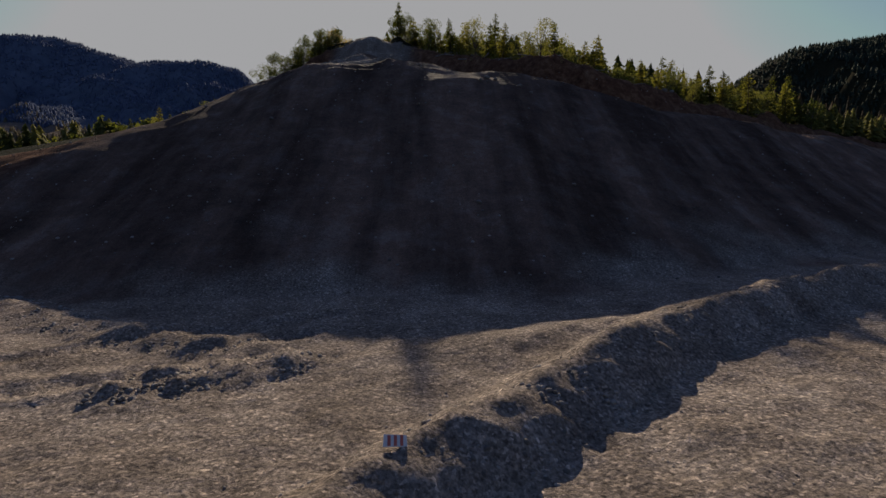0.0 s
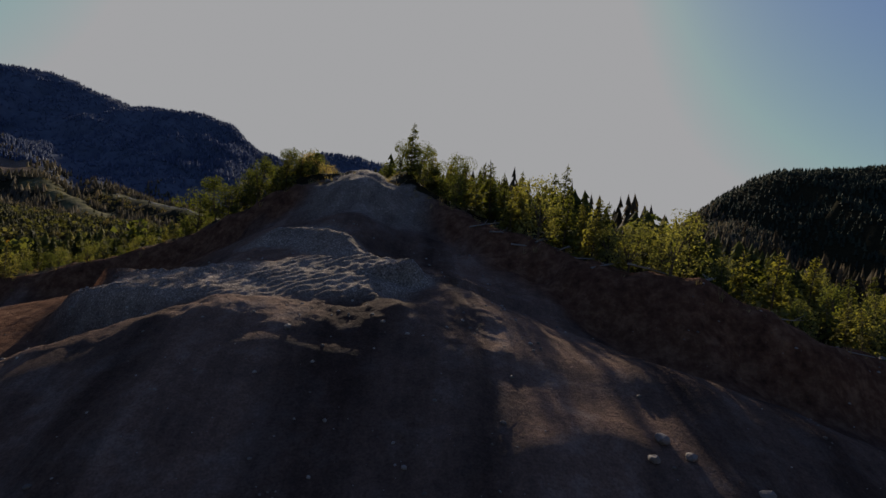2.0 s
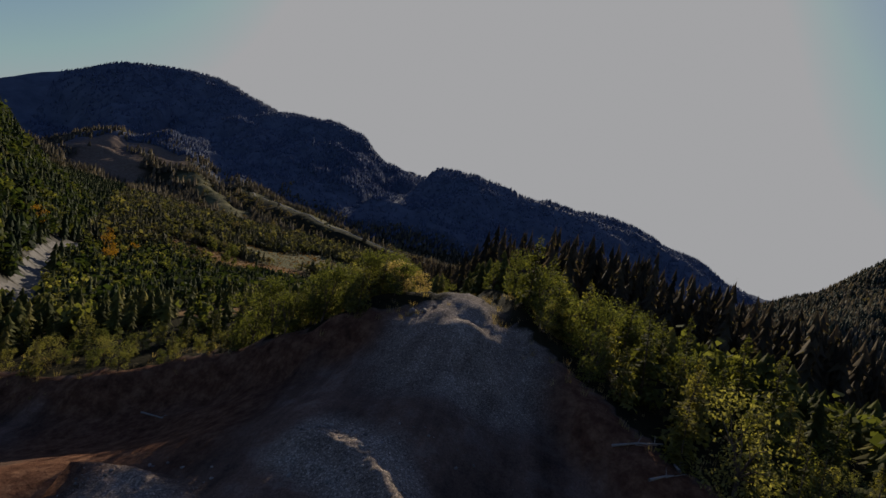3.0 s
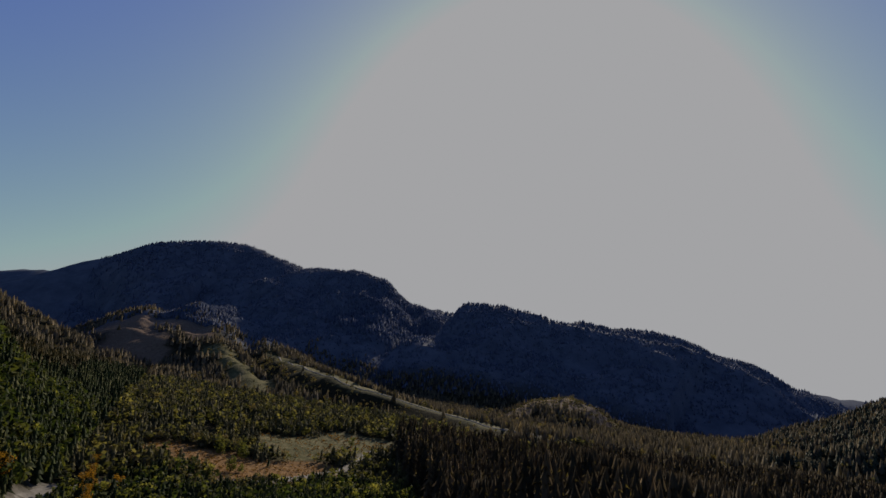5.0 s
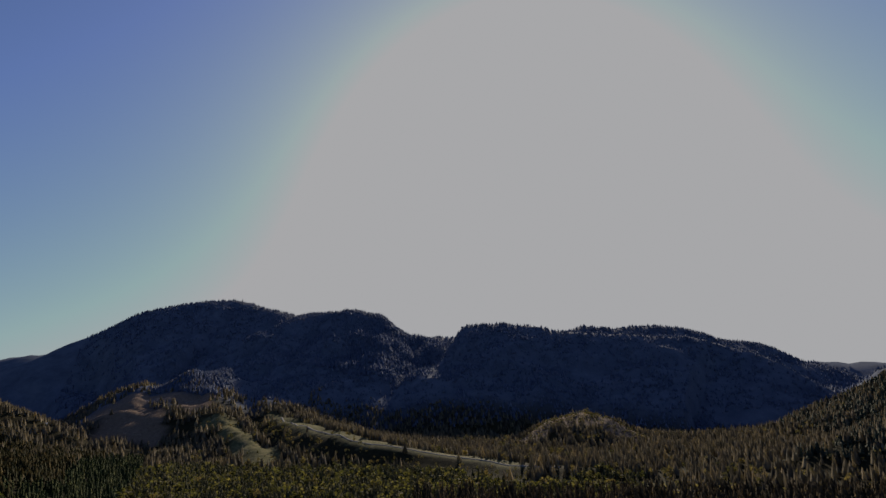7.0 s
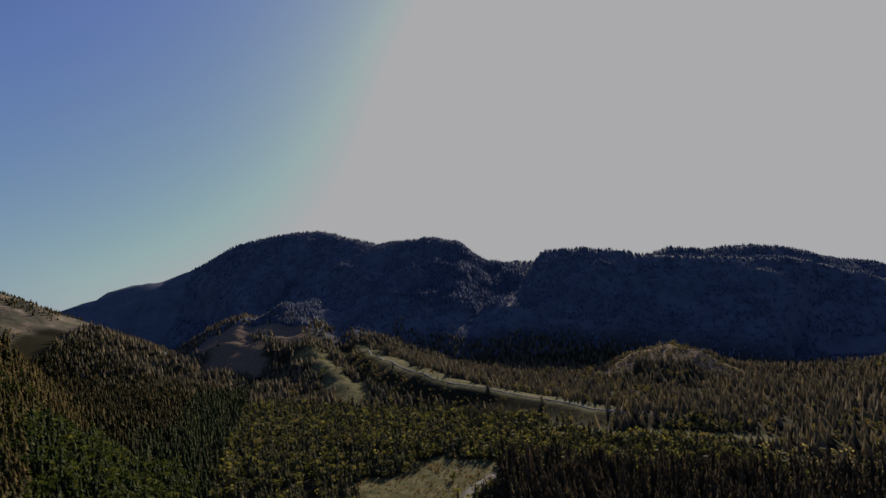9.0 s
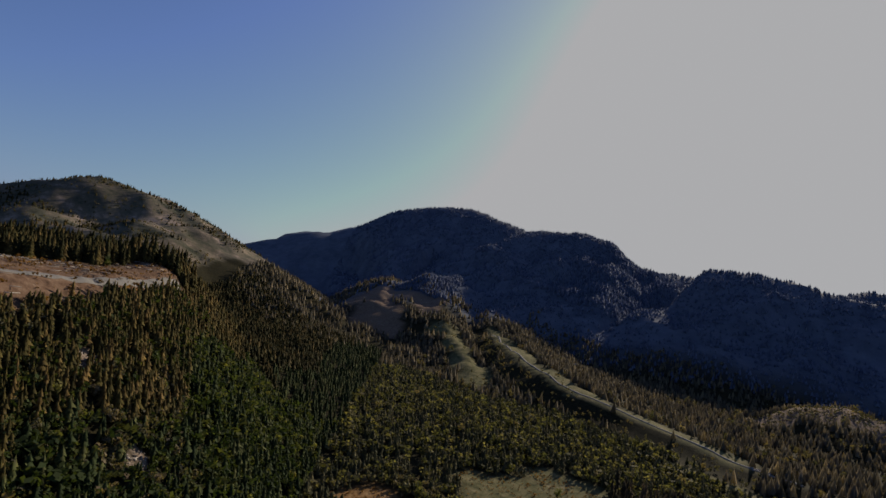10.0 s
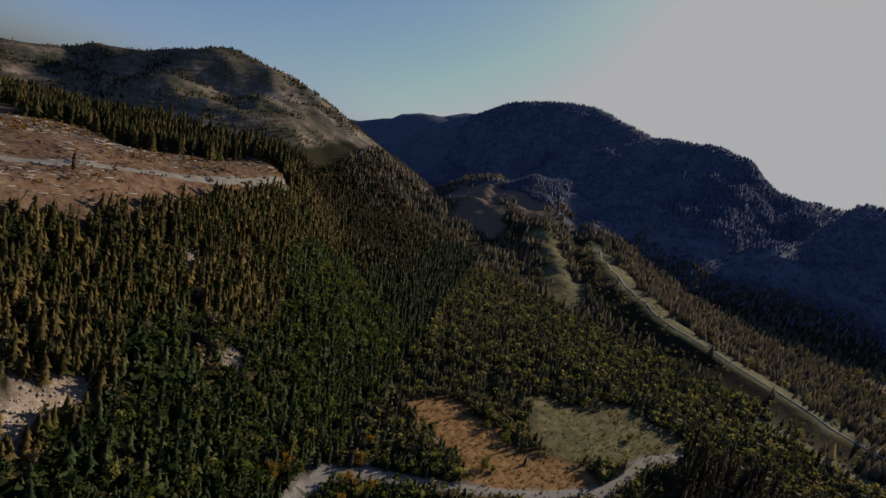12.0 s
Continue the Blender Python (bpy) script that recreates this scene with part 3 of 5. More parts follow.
def sheet(name, xs, ys, zs, values, material):
    ny, nx = zs.shape
    me = bpy.data.meshes.new(name)
    co = np.stack([xs, ys, zs], -1).reshape(-1, 3)
    k = np.arange((ny - 1) * (nx - 1))
    a = (k // (nx - 1)) * nx + k % (nx - 1)
    quads = np.stack([a, a + 1, a + nx + 1, a + nx], -1)
    me.vertices.add(len(co))
    me.vertices.foreach_set("co", co.ravel())
    me.loops.add(quads.size)
    me.loops.foreach_set("vertex_index", quads.ravel().astype(np.int32))
    me.polygons.add(len(quads))
    me.polygons.foreach_set("loop_start", np.arange(0, quads.size, 4, dtype=np.int32))
    me.polygons.foreach_set("use_smooth", np.ones(len(quads), bool))
    me.update(calc_edges=True)
    for key, v in values.items():
        me.attributes.new(key, "FLOAT", "POINT").data.foreach_set("value", v.ravel().astype(np.float32))
    me.materials.append(material)
    return new(name, me)


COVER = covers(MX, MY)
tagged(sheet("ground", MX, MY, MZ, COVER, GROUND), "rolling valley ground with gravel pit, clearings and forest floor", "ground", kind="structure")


def strip(name, points, half, lift, material):
    line = []
    for p, q in zip(points[:-1], points[1:]):
        n = max(2, int(math.hypot(q[0] - p[0], q[1] - p[1]) / 1.5))
        line += [(p[0] + (q[0] - p[0]) * k / n, p[1] + (q[1] - p[1]) * k / n) for k in range(n)]
    line = np.array(line + [points[-1]])
    for _ in range(10):
        line[1:-1] = (line[:-2] + line[1:-1] * 2 + line[2:]) / 4
    run = np.gradient(line, axis=0)
    run /= np.linalg.norm(run, axis=1)[:, None]
    left = np.stack([-run[:, 1], run[:, 0]], -1)
    across = np.array([-1.0, -0.7, -0.3, 0, 0.3, 0.7, 1.0])
    wid = half * (1 + 0.12 * rough(line[:, 0], line[:, 1], 9, 101))
    xs = line[:, None, 0] + left[:, None, 0] * across[None] * wid[:, None]
    ys = line[:, None, 1] + left[:, None, 1] * across[None] * wid[:, None]
    zs = ground_z(xs, ys) + lift * (1 - across[None] ** 4)
    return sheet(name, xs, ys, zs, {}, material)


tagged(strip("road", ROAD, 3.1, 0.28, ROAD_MAT), "pale grey gravel forest road winding through the trees", "road", kind="structure")
BENCH_ROAD = [(-328, 252), (-310, 229), (-292, 204), (-272, 168), (-252, 131), (-240, 95), (-228, 55)]
tagged(strip("road_bench", BENCH_ROAD, 2.2, 0.5, ROAD_MAT), "pale logging road across the clear-cut slope", "road", kind="structure")
MEADOW_ROAD = [(-518, 903), (-424, 792), (-330, 696), (-268, 648), (-228, 637), (-185, 637), (-140, 634), (-95, 617), (-40, 604)]
tagged(strip("road_meadow", MEADOW_ROAD, 1.7, 0.8, ROAD_MAT), "dirt track along a grassy valley terrace", "road", kind="structure")

me = bpy.data.meshes.new("water")
bm = bmesh.new()
bmesh.ops.create_circle(bm, cap_ends=True, segments=64, radius=1)
for v in bm.verts:
    v.co = (370 + 135 * v.co.x, 1262 + 52 * v.co.y, 5.0)
bm.to_mesh(me)
bm.free()
me.materials.append(WATER)
tagged(new("water", me), "still pale lake far down the valley", "lake", kind="structure")


# ---- woods ----
def tree_mesh(name, verts, faces, places, sizes, turns, widths, material, shade=True):
    """Many trees of one shape joined in one mesh."""
    n, v = len(places), len(verts)
    c, s = np.cos(turns), np.sin(turns)
    sx = sizes * widths
    co = np.empty((n, v, 3))
    co[:, :, 0] = places[:, None, 0] + sx[:, None] * (verts[None, :, 0] * c[:, None] - verts[None, :, 1] * s[:, None])
    co[:, :, 1] = places[:, None, 1] + sx[:, None] * (verts[None, :, 0] * s[:, None] + verts[None, :, 1] * c[:, None])
    co[:, :, 2] = places[:, None, 2] + sizes[:, None] * verts[None, :, 2]
    tri = (faces[None] + (np.arange(n) * v)[:, None, None]).reshape(-1, 3)
    return co.reshape(-1, 3), tri, np.repeat(RNG.random(n), v)


def joined(name, pieces, material):
    co, tri, tone, off = [], [], [], 0
    for c, t, r in pieces:
        co.append(c)
        tri.append(t + off)
        tone.append(r)
        off += len(c)
    co, tri, tone = np.concatenate(co), np.concatenate(tri), np.concatenate(tone)
    me = bpy.data.meshes.new(name)
    me.vertices.add(len(co))
    me.vertices.foreach_set("co", co.ravel())
    me.loops.add(tri.size)
    me.loops.foreach_set("vertex_index", tri.ravel().astype(np.int32))
    me.polygons.add(len(tri))
    me.polygons.foreach_set("loop_start", np.arange(0, tri.size, 3, dtype=np.int32))
    me.update(calc_edges=True)
    me.attributes.new("tone", "FLOAT", "POINT").data.foreach_set("value", tone.astype(np.float32))
    me.materials.append(material)
    return new(name, me)


RNG = np.random.default_rng(7)


def conifer_shape(tiers, spokes, seed, ragged=0.35, broad=0.215, taper=0.75):
    """A fir 1 m high: jagged tiers of boughs round a bare pole, gaps between them."""
    r = np.random.default_rng(seed)
    verts, faces = [], []
    for k in range(tiers):
        f = k / tiers
        z0 = 0.10 + 0.80 * f
        rad = broad * (1 - f) ** taper + 0.018
        top = len(verts)
        ox, oy = r.normal(0, 0.008, 2)
        verts.append((ox, oy, z0 + 1.25 * (0.9 / tiers) + 0.03))
        ring = []
        for j in range(spokes * 2):
            a = math.pi * j / spokes + r.uniform(-0.2, 0.2) + k * 0.7
            q = rad * ((1.0 + r.uniform(-ragged, ragged * 0.7)) if j % 2 == 0 else (0.46 + r.uniform(-0.16, 0.16)))
            ring.append(len(verts))
            verts.append((ox + q * math.cos(a), oy + q * math.sin(a), z0 - (0.35 * rad if j % 2 == 0 else -0.1 * rad) + r.uniform(-0.012, 0.012)))
        for j in range(len(ring)):
            faces.append((top, ring[j], ring[(j + 1) % len(ring)]))
    b = len(verts)
    for a in range(3):
        verts.append((0.012 * math.cos(a * 2.1), 0.012 * math.sin(a * 2.1), -0.04))
    verts.append((0, 0, 1.0))
    faces += [(b, b + 1, b + 3), (b + 1, b + 2, b + 3), (b + 2, b, b + 3)]
    return np.array(verts), np.array(faces)


def leafy_shape(tufts, seed, leaf=0.12, low=0.12):
    """A broadleaf 1 m high: lobes of small leaf clumps with gaps."""
    r = np.random.default_rng(seed)
    verts, faces = [], []
    lobes = [(r.normal(0, 0.12), r.normal(0, 0.12), r.uniform(0.35, 0.78), r.uniform(0.13, 0.22)) for _ in range(6)] + [(0, 0, 0.5, 0.25)]
    for k in range(tufts):
        lx, ly, lz, lr = lobes[r.integers(len(lobes))]
        d = r.normal(size=3)
        d /= np.linalg.norm(d)
        p = np.array([lx, ly, lz]) + d * lr * r.uniform(0.7, 1.08)
        p[2] = max(p[2], low)
        n = d + r.normal(0, 0.5, 3)
        n /= np.linalg.norm(n)
        u = np.cross(n, (0.3, 0.2, 1.0))
        u /= np.linalg.norm(u)
        w = np.cross(n, u)
        h = leaf * r.uniform(0.6, 1.2)
        b = len(verts)
        for i in range(4):
            a = math.pi / 2 * i + r.uniform(-0.4, 0.4)
            verts.append(tuple(p + h * (math.cos(a) * u + math.sin(a) * w) * r.uniform(0.6, 1.1)))
        faces += [(b, b + 1, b + 2), (b, b + 2, b + 3)]
    return np.array(verts), np.array(faces)


def scatter(count, x0, x1, y0, y1, keep):
    """Random places in a rectangle, thinned by keep(x, y) in 0..1."""
    x, y = RNG.uniform(x0, x1, count), RNG.uniform(y0, y1, count)
    ok = RNG.random(count) < keep(x, y)
    x, y = x[ok], y[ok]
    return np.stack([x, y, ground_z(x, y) - 0.1], -1)


def open_ground(x, y):
    c = covers(x, y)
    m = np.ones(np.shape(x))
    for key in ("pit", "soil", "road"):
        m = m * (1 - np.clip(c[key] * 1.6, 0, 1))
    for key in ("tan", "straw", "slash", "rock"):
        m = m * (1 - 0.996 * np.clip(c[key] * 1.4, 0, 1))
    dm, sm, _ = near_line(x, y, MEADOW_SPUR)
    m = m * np.where((sm < 0) & (dm < 34) & (y < 930) & (x < -70), 0.05, 1.0)
    return m * (near_line(x, y, BENCH_ROAD)[0] > 4) * (near_line(x, y, MEADOW_ROAD)[0] > 6) * (np.hypot((x - 370) / 135, (y - 1262) / 52) > 1.02)


def wood(name, label, places, shapes, low, high, width, material, tops=None):
    pick = RNG.integers(len(shapes), size=len(places))
    pieces = []
    for k, (v, f) in enumerate(shapes):
        p = places[pick == k]
        if len(p):
            size = RNG.uniform(low, high, len(p)) * (1 + 0.18 * rough(p[:, 0], p[:, 1], 35, 111))
            if tops is not None:
                size = np.clip(tops - 0.2 * np.maximum(0, p[:, 0] - 8) * smooth(270, 190, p[:, 1]) - 0.062 * np.maximum(0, p[:, 1] - 180) + 2.5 * rough(p[:, 0], p[:, 1], 9, 113) + RNG.normal(0, 1.0, len(p)) - p[:, 2], low, high)
            pieces.append(tree_mesh(name, v, f, p, size, RNG.uniform(0, 6.28, len(p)), RNG.uniform(0.8, 1.25, len(p)) * width, material))
    return tagged(joined(name, pieces, material), label, "forest", kind="stuff")


FIR_FAR = [conifer_shape(1, 4, 200 + k) for k in range(5)]
FIR_MID = [conifer_shape(3, 3, 210 + k) for k in range(6)]
FIR_NEAR = [conifer_shape(6, 5, 220 + k) for k in range(8)]
ROUND = [leafy_shape(36, 290 + k, 0.105) for k in range(6)]
CLUMP = [leafy_shape(20, 296 + k, 0.14) for k in range(5)]
SCRUB = [leafy_shape(9, 280 + k, 0.24) for k in range(4)]
FIR_SLOPE = [conifer_shape(5, 4, 270 + k, 0.5, 0.2, 0.7) for k in range(9)]
FIR_FINE = [conifer_shape(9, 5, 310 + k, 0.6, 0.2, 0.7) for k in range(8)]
FIR_TALL = [conifer_shape(14, 5, 260 + k, 0.75, 0.15, 0.7) for k in range(6)]
LEAF_MID = [leafy_shape(26, 230 + k, 0.14) for k in range(5)]
LEAF_NEAR = [leafy_shape(75, 240 + k, 0.09) for k in range(6)]


def behind_cut(x, y):
    """How far a place lies beyond the edge of the cut, on the wooded side."""
    d, s, _ = near_line(x, y, CUT)
    return np.where(s > 0, d, -d)


def hero_zone(x, y):
    return (behind_cut(x, y) < 17) & (x > -62) & (x < 66) & (y < 150)


def by_slope(x, y):
    return (slope_s(x, y) > -4) & (x < -100)


GULLY = [(-232, 372), (-205, 345), (-192, 335), (-176, 352), (-168, 372)]


def thin(x, y, base, swing, size, seed):
    return np.clip(base + swing * rough(x, y, size, seed), 0, 1)


# plantation between pit and road
pl = scatter(21000, -178, 130, 8, 330, lambda x, y: open_ground(x, y) * (~hero_zone(x, y)) * (~by_slope(x, y)) * thin(x, y, 0.8, 0.25, 25, 121))
near = (np.hypot(pl[:, 0] - 5, pl[:, 1] - 85) < 95) | ((pl[:, 0] > 15) & (pl[:, 1] < 190))
wood("plantation", "young dense plantation of green firs", pl[near], FIR_FINE, 2.8, 6.2, 1.3, FIR_YOUNG)
wood("far_plantation", "young green firs on the flat towards the road", pl[~near], FIR_SLOPE + CLUMP, 3.4, 6.4, 1.25, FIR_CROP)
pl = scatter(3800, -190, 60, 88, 420, lambda x, y: open_ground(x, y) * (~hero_zone(x, y)) * (~by_slope(x, y)) * thin(x, y, 0.35, 0.75, 30, 123))
wood("alder_thicket", "bright green and yellowing alders among young firs", pl, LEAF_NEAR, 3.6, 7.0, 1.0, LEAF_MAT)
# mountainside
pl = scatter(46000, -860, -100, 20, 640, lambda x, y: open_ground(x, y) * by_slope(x, y) * thin(x, y, 0.85, 0.25, 30, 125) * (slope_s(x, y) < 420) * ((slope_s(x, y) > 125) | (y > 330)) * (x > -820 + 40 * rough(x, y, 50, 128)) * np.where(slope_s(x, y) > 130, 0.8, 1.0) * np.where(slope_s(x, y) < 48 + 12 * rough(x, y, 40, 126), 0.95, 0.75))
low = slope_s(pl[:, 0], pl[:, 1]) < 48 + 12 * rough(pl[:, 0], pl[:, 1], 40, 126)
far = np.hypot(pl[:, 0] + 20, pl[:, 1] - 100) > 340
wood("slope_plantation", "dense young green firs on the lower mountainside", pl[low][np.arange(low.sum()) % 3 > 0], FIR_NEAR, 5.5, 10.5, 1.15, FIR_CROP)
wood("slope_forest", "tall brown-green fir forest on the steep mountainside", pl[~low & ~far], FIR_NEAR, 7.5, 12.5, 1.05, FIR_DARK)
wood("spur_forest", "dark fir forest along the top of the mountain spur", pl[~low & far], FIR_MID, 7.5, 12.0, 1.2, FIR_DARK)
pl = scatter(2400, -520, -300, 60, 270, lambda x, y: patch(x, y, [(-440, 158, -352, 222, 26), (-352, 222, -345, 262, 12)]) * 0.9)
wood("bench_stand", "tall dark fir stand behind the clear-cut", pl, FIR_NEAR, 10.0, 16.0, 0.85, FIR_DARK)
pl = scatter(1500, -330, -105, 20, 480, lambda x, y: open_ground(x, y) * by_slope(x, y) * thin(x, y, 0.35, 0.7, 45, 127) * (slope_s(x, y) < 75))
wood("slope_alders", "yellow-green alders among the firs on the lower slope", pl, LEAF_NEAR, 4.5, 8.0, 0.9, LEAF_MAT)
pl = scatter(20000, -460, -100, 40, 330, lambda x, y: open_ground(x, y) * by_slope(x, y) * (slope_s(x, y) <= 125) * thin(x, y, 0.95, 0.15, 30, 125))
low = slope_s(pl[:, 0], pl[:, 1]) < 44 + 14 * rough(pl[:, 0], pl[:, 1], 40, 126) - 14 * smooth(140, 80, pl[:, 1]) + 22 * smooth(210, 260, pl[:, 1])
wood("lower_plantation", "close rows of young green firs above the road", pl[low][np.arange(low.sum()) % 3 > 0], FIR_SLOPE + CLUMP[:3], 5.0, 9.2, 1.25, FIR_CROP)
wood("upper_forest", "dense brown-green firs below the clear-cut", pl[~low], FIR_SLOPE, 6.0, 10.5, 1.1, FIR_UPPER)
pl = scatter(1500, -270, -140, 80, 230, lambda x, y: open_ground(x, y) * patch(x, y, [(-240, 200, -206, 188, 20), (-196, 150, -160, 118, 12), (-250, 165, -225, 150, 12)]) * 0.6)
wood("bare_alders", "brown half-bare alders below the clear-cut", pl, LEAF_NEAR, 5, 8.5, 0.8, LEAF_DRY)
pl = scatter(10000, -340, -105, 45, 330, lambda x, y: open_ground(x, y) * by_slope(x, y) * (slope_s(x, y) < 120) * thin(x, y, 0.55, 0.7, 26, 130))
wood("slope_broadleaves", "rounded olive broadleaf trees scattered among slope firs", pl, ROUND, 4.5, 8.0, 0.95, FIR_CROP)
pl = scatter(900, -225, -112, 262, 352, lambda x, y: open_ground(x, y) * patch(x, y, [(-205, 322, -160, 290, 26), (-190, 275, -150, 262, 12), (-150, 345, -135, 380, 12)]) * 0.8)
wood("field_edge_alders", "brown half-bare alders round the dry field", pl, LEAF_NEAR, 4, 7.5, 0.95, LEAF_DRY)
pl = scatter(10000, -1450, -700, 100, 900, lambda x, y: (slope_s(x, y) > 330) * open_ground(x, y) * thin(x, y, 0.3, 0.8, 40, 134))
wood("hill_scrub", "low grey-green scrub over the logged hill", pl, SCRUB, 2.0, 5.0, 1.5, LEAF_DRY)
# tall old firs on the far side of the spur
pl = scatter(7600, -125, 210, 125, 430, lambda x, y: smooth(-14, 4, x + 0.42 * (y - 150)) * smooth(146, 160, y + 0.25 * x) * (behind_cut(x, y) > 28) * np.where(y > 260, 0.6, 1.0) * thin(x, y, 0.85, 0.3, 40, 129))
wood("tall_firs", "tall dark old firs in shade behind the spur", pl, FIR_TALL, 9.0, 26.0, 0.66, FIR_OLD, 48.5)
# valley floor
pl = scatter(20000, -440, 70, 222, 620, lambda x, y: open_ground(x, y) * (~by_slope(x, y)) * ((y > 325) | (x < -175)) * (y + 45 * rough(x, y, 60, 142) < 575) * (x + 30 * rough(x, y, 50, 144) < 30) * thin(x, y, 0.85, 0.25, 60, 132) * (near_line(x, y, GULLY)[0] > 3))
wood("creek_forest", "close young fir forest beyond the field", pl, FIR_SLOPE + CLUMP, 5.0, 9.0, 1.25, FIR_MIXED)
pl = scatter(23000, -560, 560, 230, 1120, lambda x, y: open_ground(x, y) * (~by_slope(x, y)) * ((y > 325) | (x > 40) | (x < -175)) * ((y + 45 * rough(x, y, 60, 142) >= 575) | (x + 30 * rough(x, y, 50, 144) >= 30) | (x < -440)) * thin(x, y, 0.8, 0.3, 80, 131) * (near_line(x, y, GULLY)[0] > 9))
near = np.hypot(pl[:, 0] + 15, pl[:, 1] - 100) < 430
wood("valley_forest", "wide fir forest over the valley floor", pl[~near], FIR_FAR, 6, 10, 1.4, FIR_VEILED)
wood("flank_forest", "mixed fir forest down the back of the hill", pl[near], FIR_SLOPE + CLUMP, 6, 10, 1.2, FIR_VEILED)
pl = scatter(4200, -560, 500, 330, 1150, lambda x, y: open_ground(x, y) * (~by_slope(x, y)) * thin(x, y, 0.15, 0.8, 60, 133))
wood("valley_alders", "pale bare alders and cottonwoods along the creek", pl, LEAF_MID, 6, 11, 0.9, LEAF_DRY)
# mountains
pl = scatter(72000, -1700, 1250, 560, 2150, lambda x, y: open_ground(x, y) * (np.hypot(x + 16, y - 93) > 700) * ((x < 100) | ((y > 1090) & ((x < 640) | (y > 1300)))) * ((ground_z(x, y) > 34) | (y > 1100)) * (np.abs(x + 150) < 0.78 * y + 250) * thin(x, y, 0.66, 0.5, 70, 135) * smooth(2150, 1900, y + 0 * x))
near = np.hypot(pl[:, 0] + 16, pl[:, 1] - 93) + 60 * rough(pl[:, 0], pl[:, 1], 90, 138) < np.where((pl[:, 1] < 1040) & (pl[:, 0] < -380), 1350, 860)
wood("foothill_forest", "fir forest over the foothills, paled by painted haze", pl[near], FIR_FAR, 7, 11, 1.5, FIR_VEILED)
wood("mountain_forest", "fir forest covering the mountains, haze painted into its blue tint", pl[~near], FIR_FAR, 4, 7.5, 2.0, FIR_HAZED)
pl = scatter(3200, -660, -380, 1250, 1800, lambda x, y: smooth(150, 60, np.abs(x + 520 + 0.1 * (y - 1500))))
wood("gully_forest", "dark fir forest down the mountain gully", pl, FIR_FAR, 7, 12, 1.6, FIR_HAZED)
pl = scatter(2600, -880, -650, 960, 1180, lambda x, y: smooth(75, 45, near_line(x, y, SHELF)[0]))
wood("shelf_forest", "close dark fir forest above the bare slide", pl, FIR_FAR, 6, 11, 1.5, FIR_HAZED)
pl = scatter(1500, -130, 80, 900, 1020, lambda x, y: patch(x, y, CUTBLOCK) * thin(x, y, 0.7, 0.6, 18, 151))
wood("cutblock_scrub", "brown scrub over the logged knoll", pl, SCRUB, 1.8, 4.2, 1.5, LEAF_DRY)
pl = scatter(24000, 110, 1250, 540, 1300, lambda x, y: open_ground(x, y) * (ground_z(x, y) > 14) * ((y < 1090) | (x > 640)) * thin(x, y, 0.8, 0.3, 60, 139))
wood("hill_forest", "dark fir forest over the rounded valley hill", pl, FIR_MID, 6.5, 11, 1.45, FIR_HILL)
pl = scatter(18000, -1500, -420, -150, 950, lambda x, y: open_ground(x, y) * (slope_s(x, y) > 330) * thin(x, y, 0.36, 0.95, 48, 137))
wood("plateau_forest", "dark fir stands on the logged plateau", pl, FIR_FAR, 3, 6.5, 1.5, FIR_DARK)


# ---- single trees near the pit ----
def part(name, data, material, parent, label=""):
    """One mesh object under a thing."""
    data.materials.append(material)
    ob = new(name, data)
    ob.parent = parent
    return tagged(ob, label) if label else ob


def mesh_of(name, verts, faces, flat=True):
    me = bpy.data.meshes.new(name)
    me.from_pydata([tuple(v) for v in verts], [], [tuple(f) for f in faces])
    me.update()
    if not flat:
        me.polygons.foreach_set("use_smooth", np.ones(len(me.polygons), bool))
    return me


def limb(verts, faces, a, b, ra, rb, sides=6, bend=None):
    """A tapered, slightly bent round limb from a to b."""
    a, b = np.array(a, float), np.array(b, float)
    mid = (a + b) / 2 + (np.array(bend) if bend is not None else 0)
    ring = []
    for p, r in ((a, ra), (mid, (ra + rb) / 2), (b, rb)):
        w = b - a
        w /= np.linalg.norm(w)
        u = np.cross(w, (0.31, 0.9, 0.17))
        u /= np.linalg.norm(u)
        v = np.cross(w, u)
        ring.append(len(verts))
        for k in range(sides):
            t = 2 * math.pi * k / sides
            verts.append(p + r * (math.cos(t) * u + math.sin(t) * v))
    for i in range(2):
        for k in range(sides):
            faces.append((ring[i] + k, ring[i] + (k + 1) % sides, ring[i + 1] + (k + 1) % sides, ring[i + 1] + k))


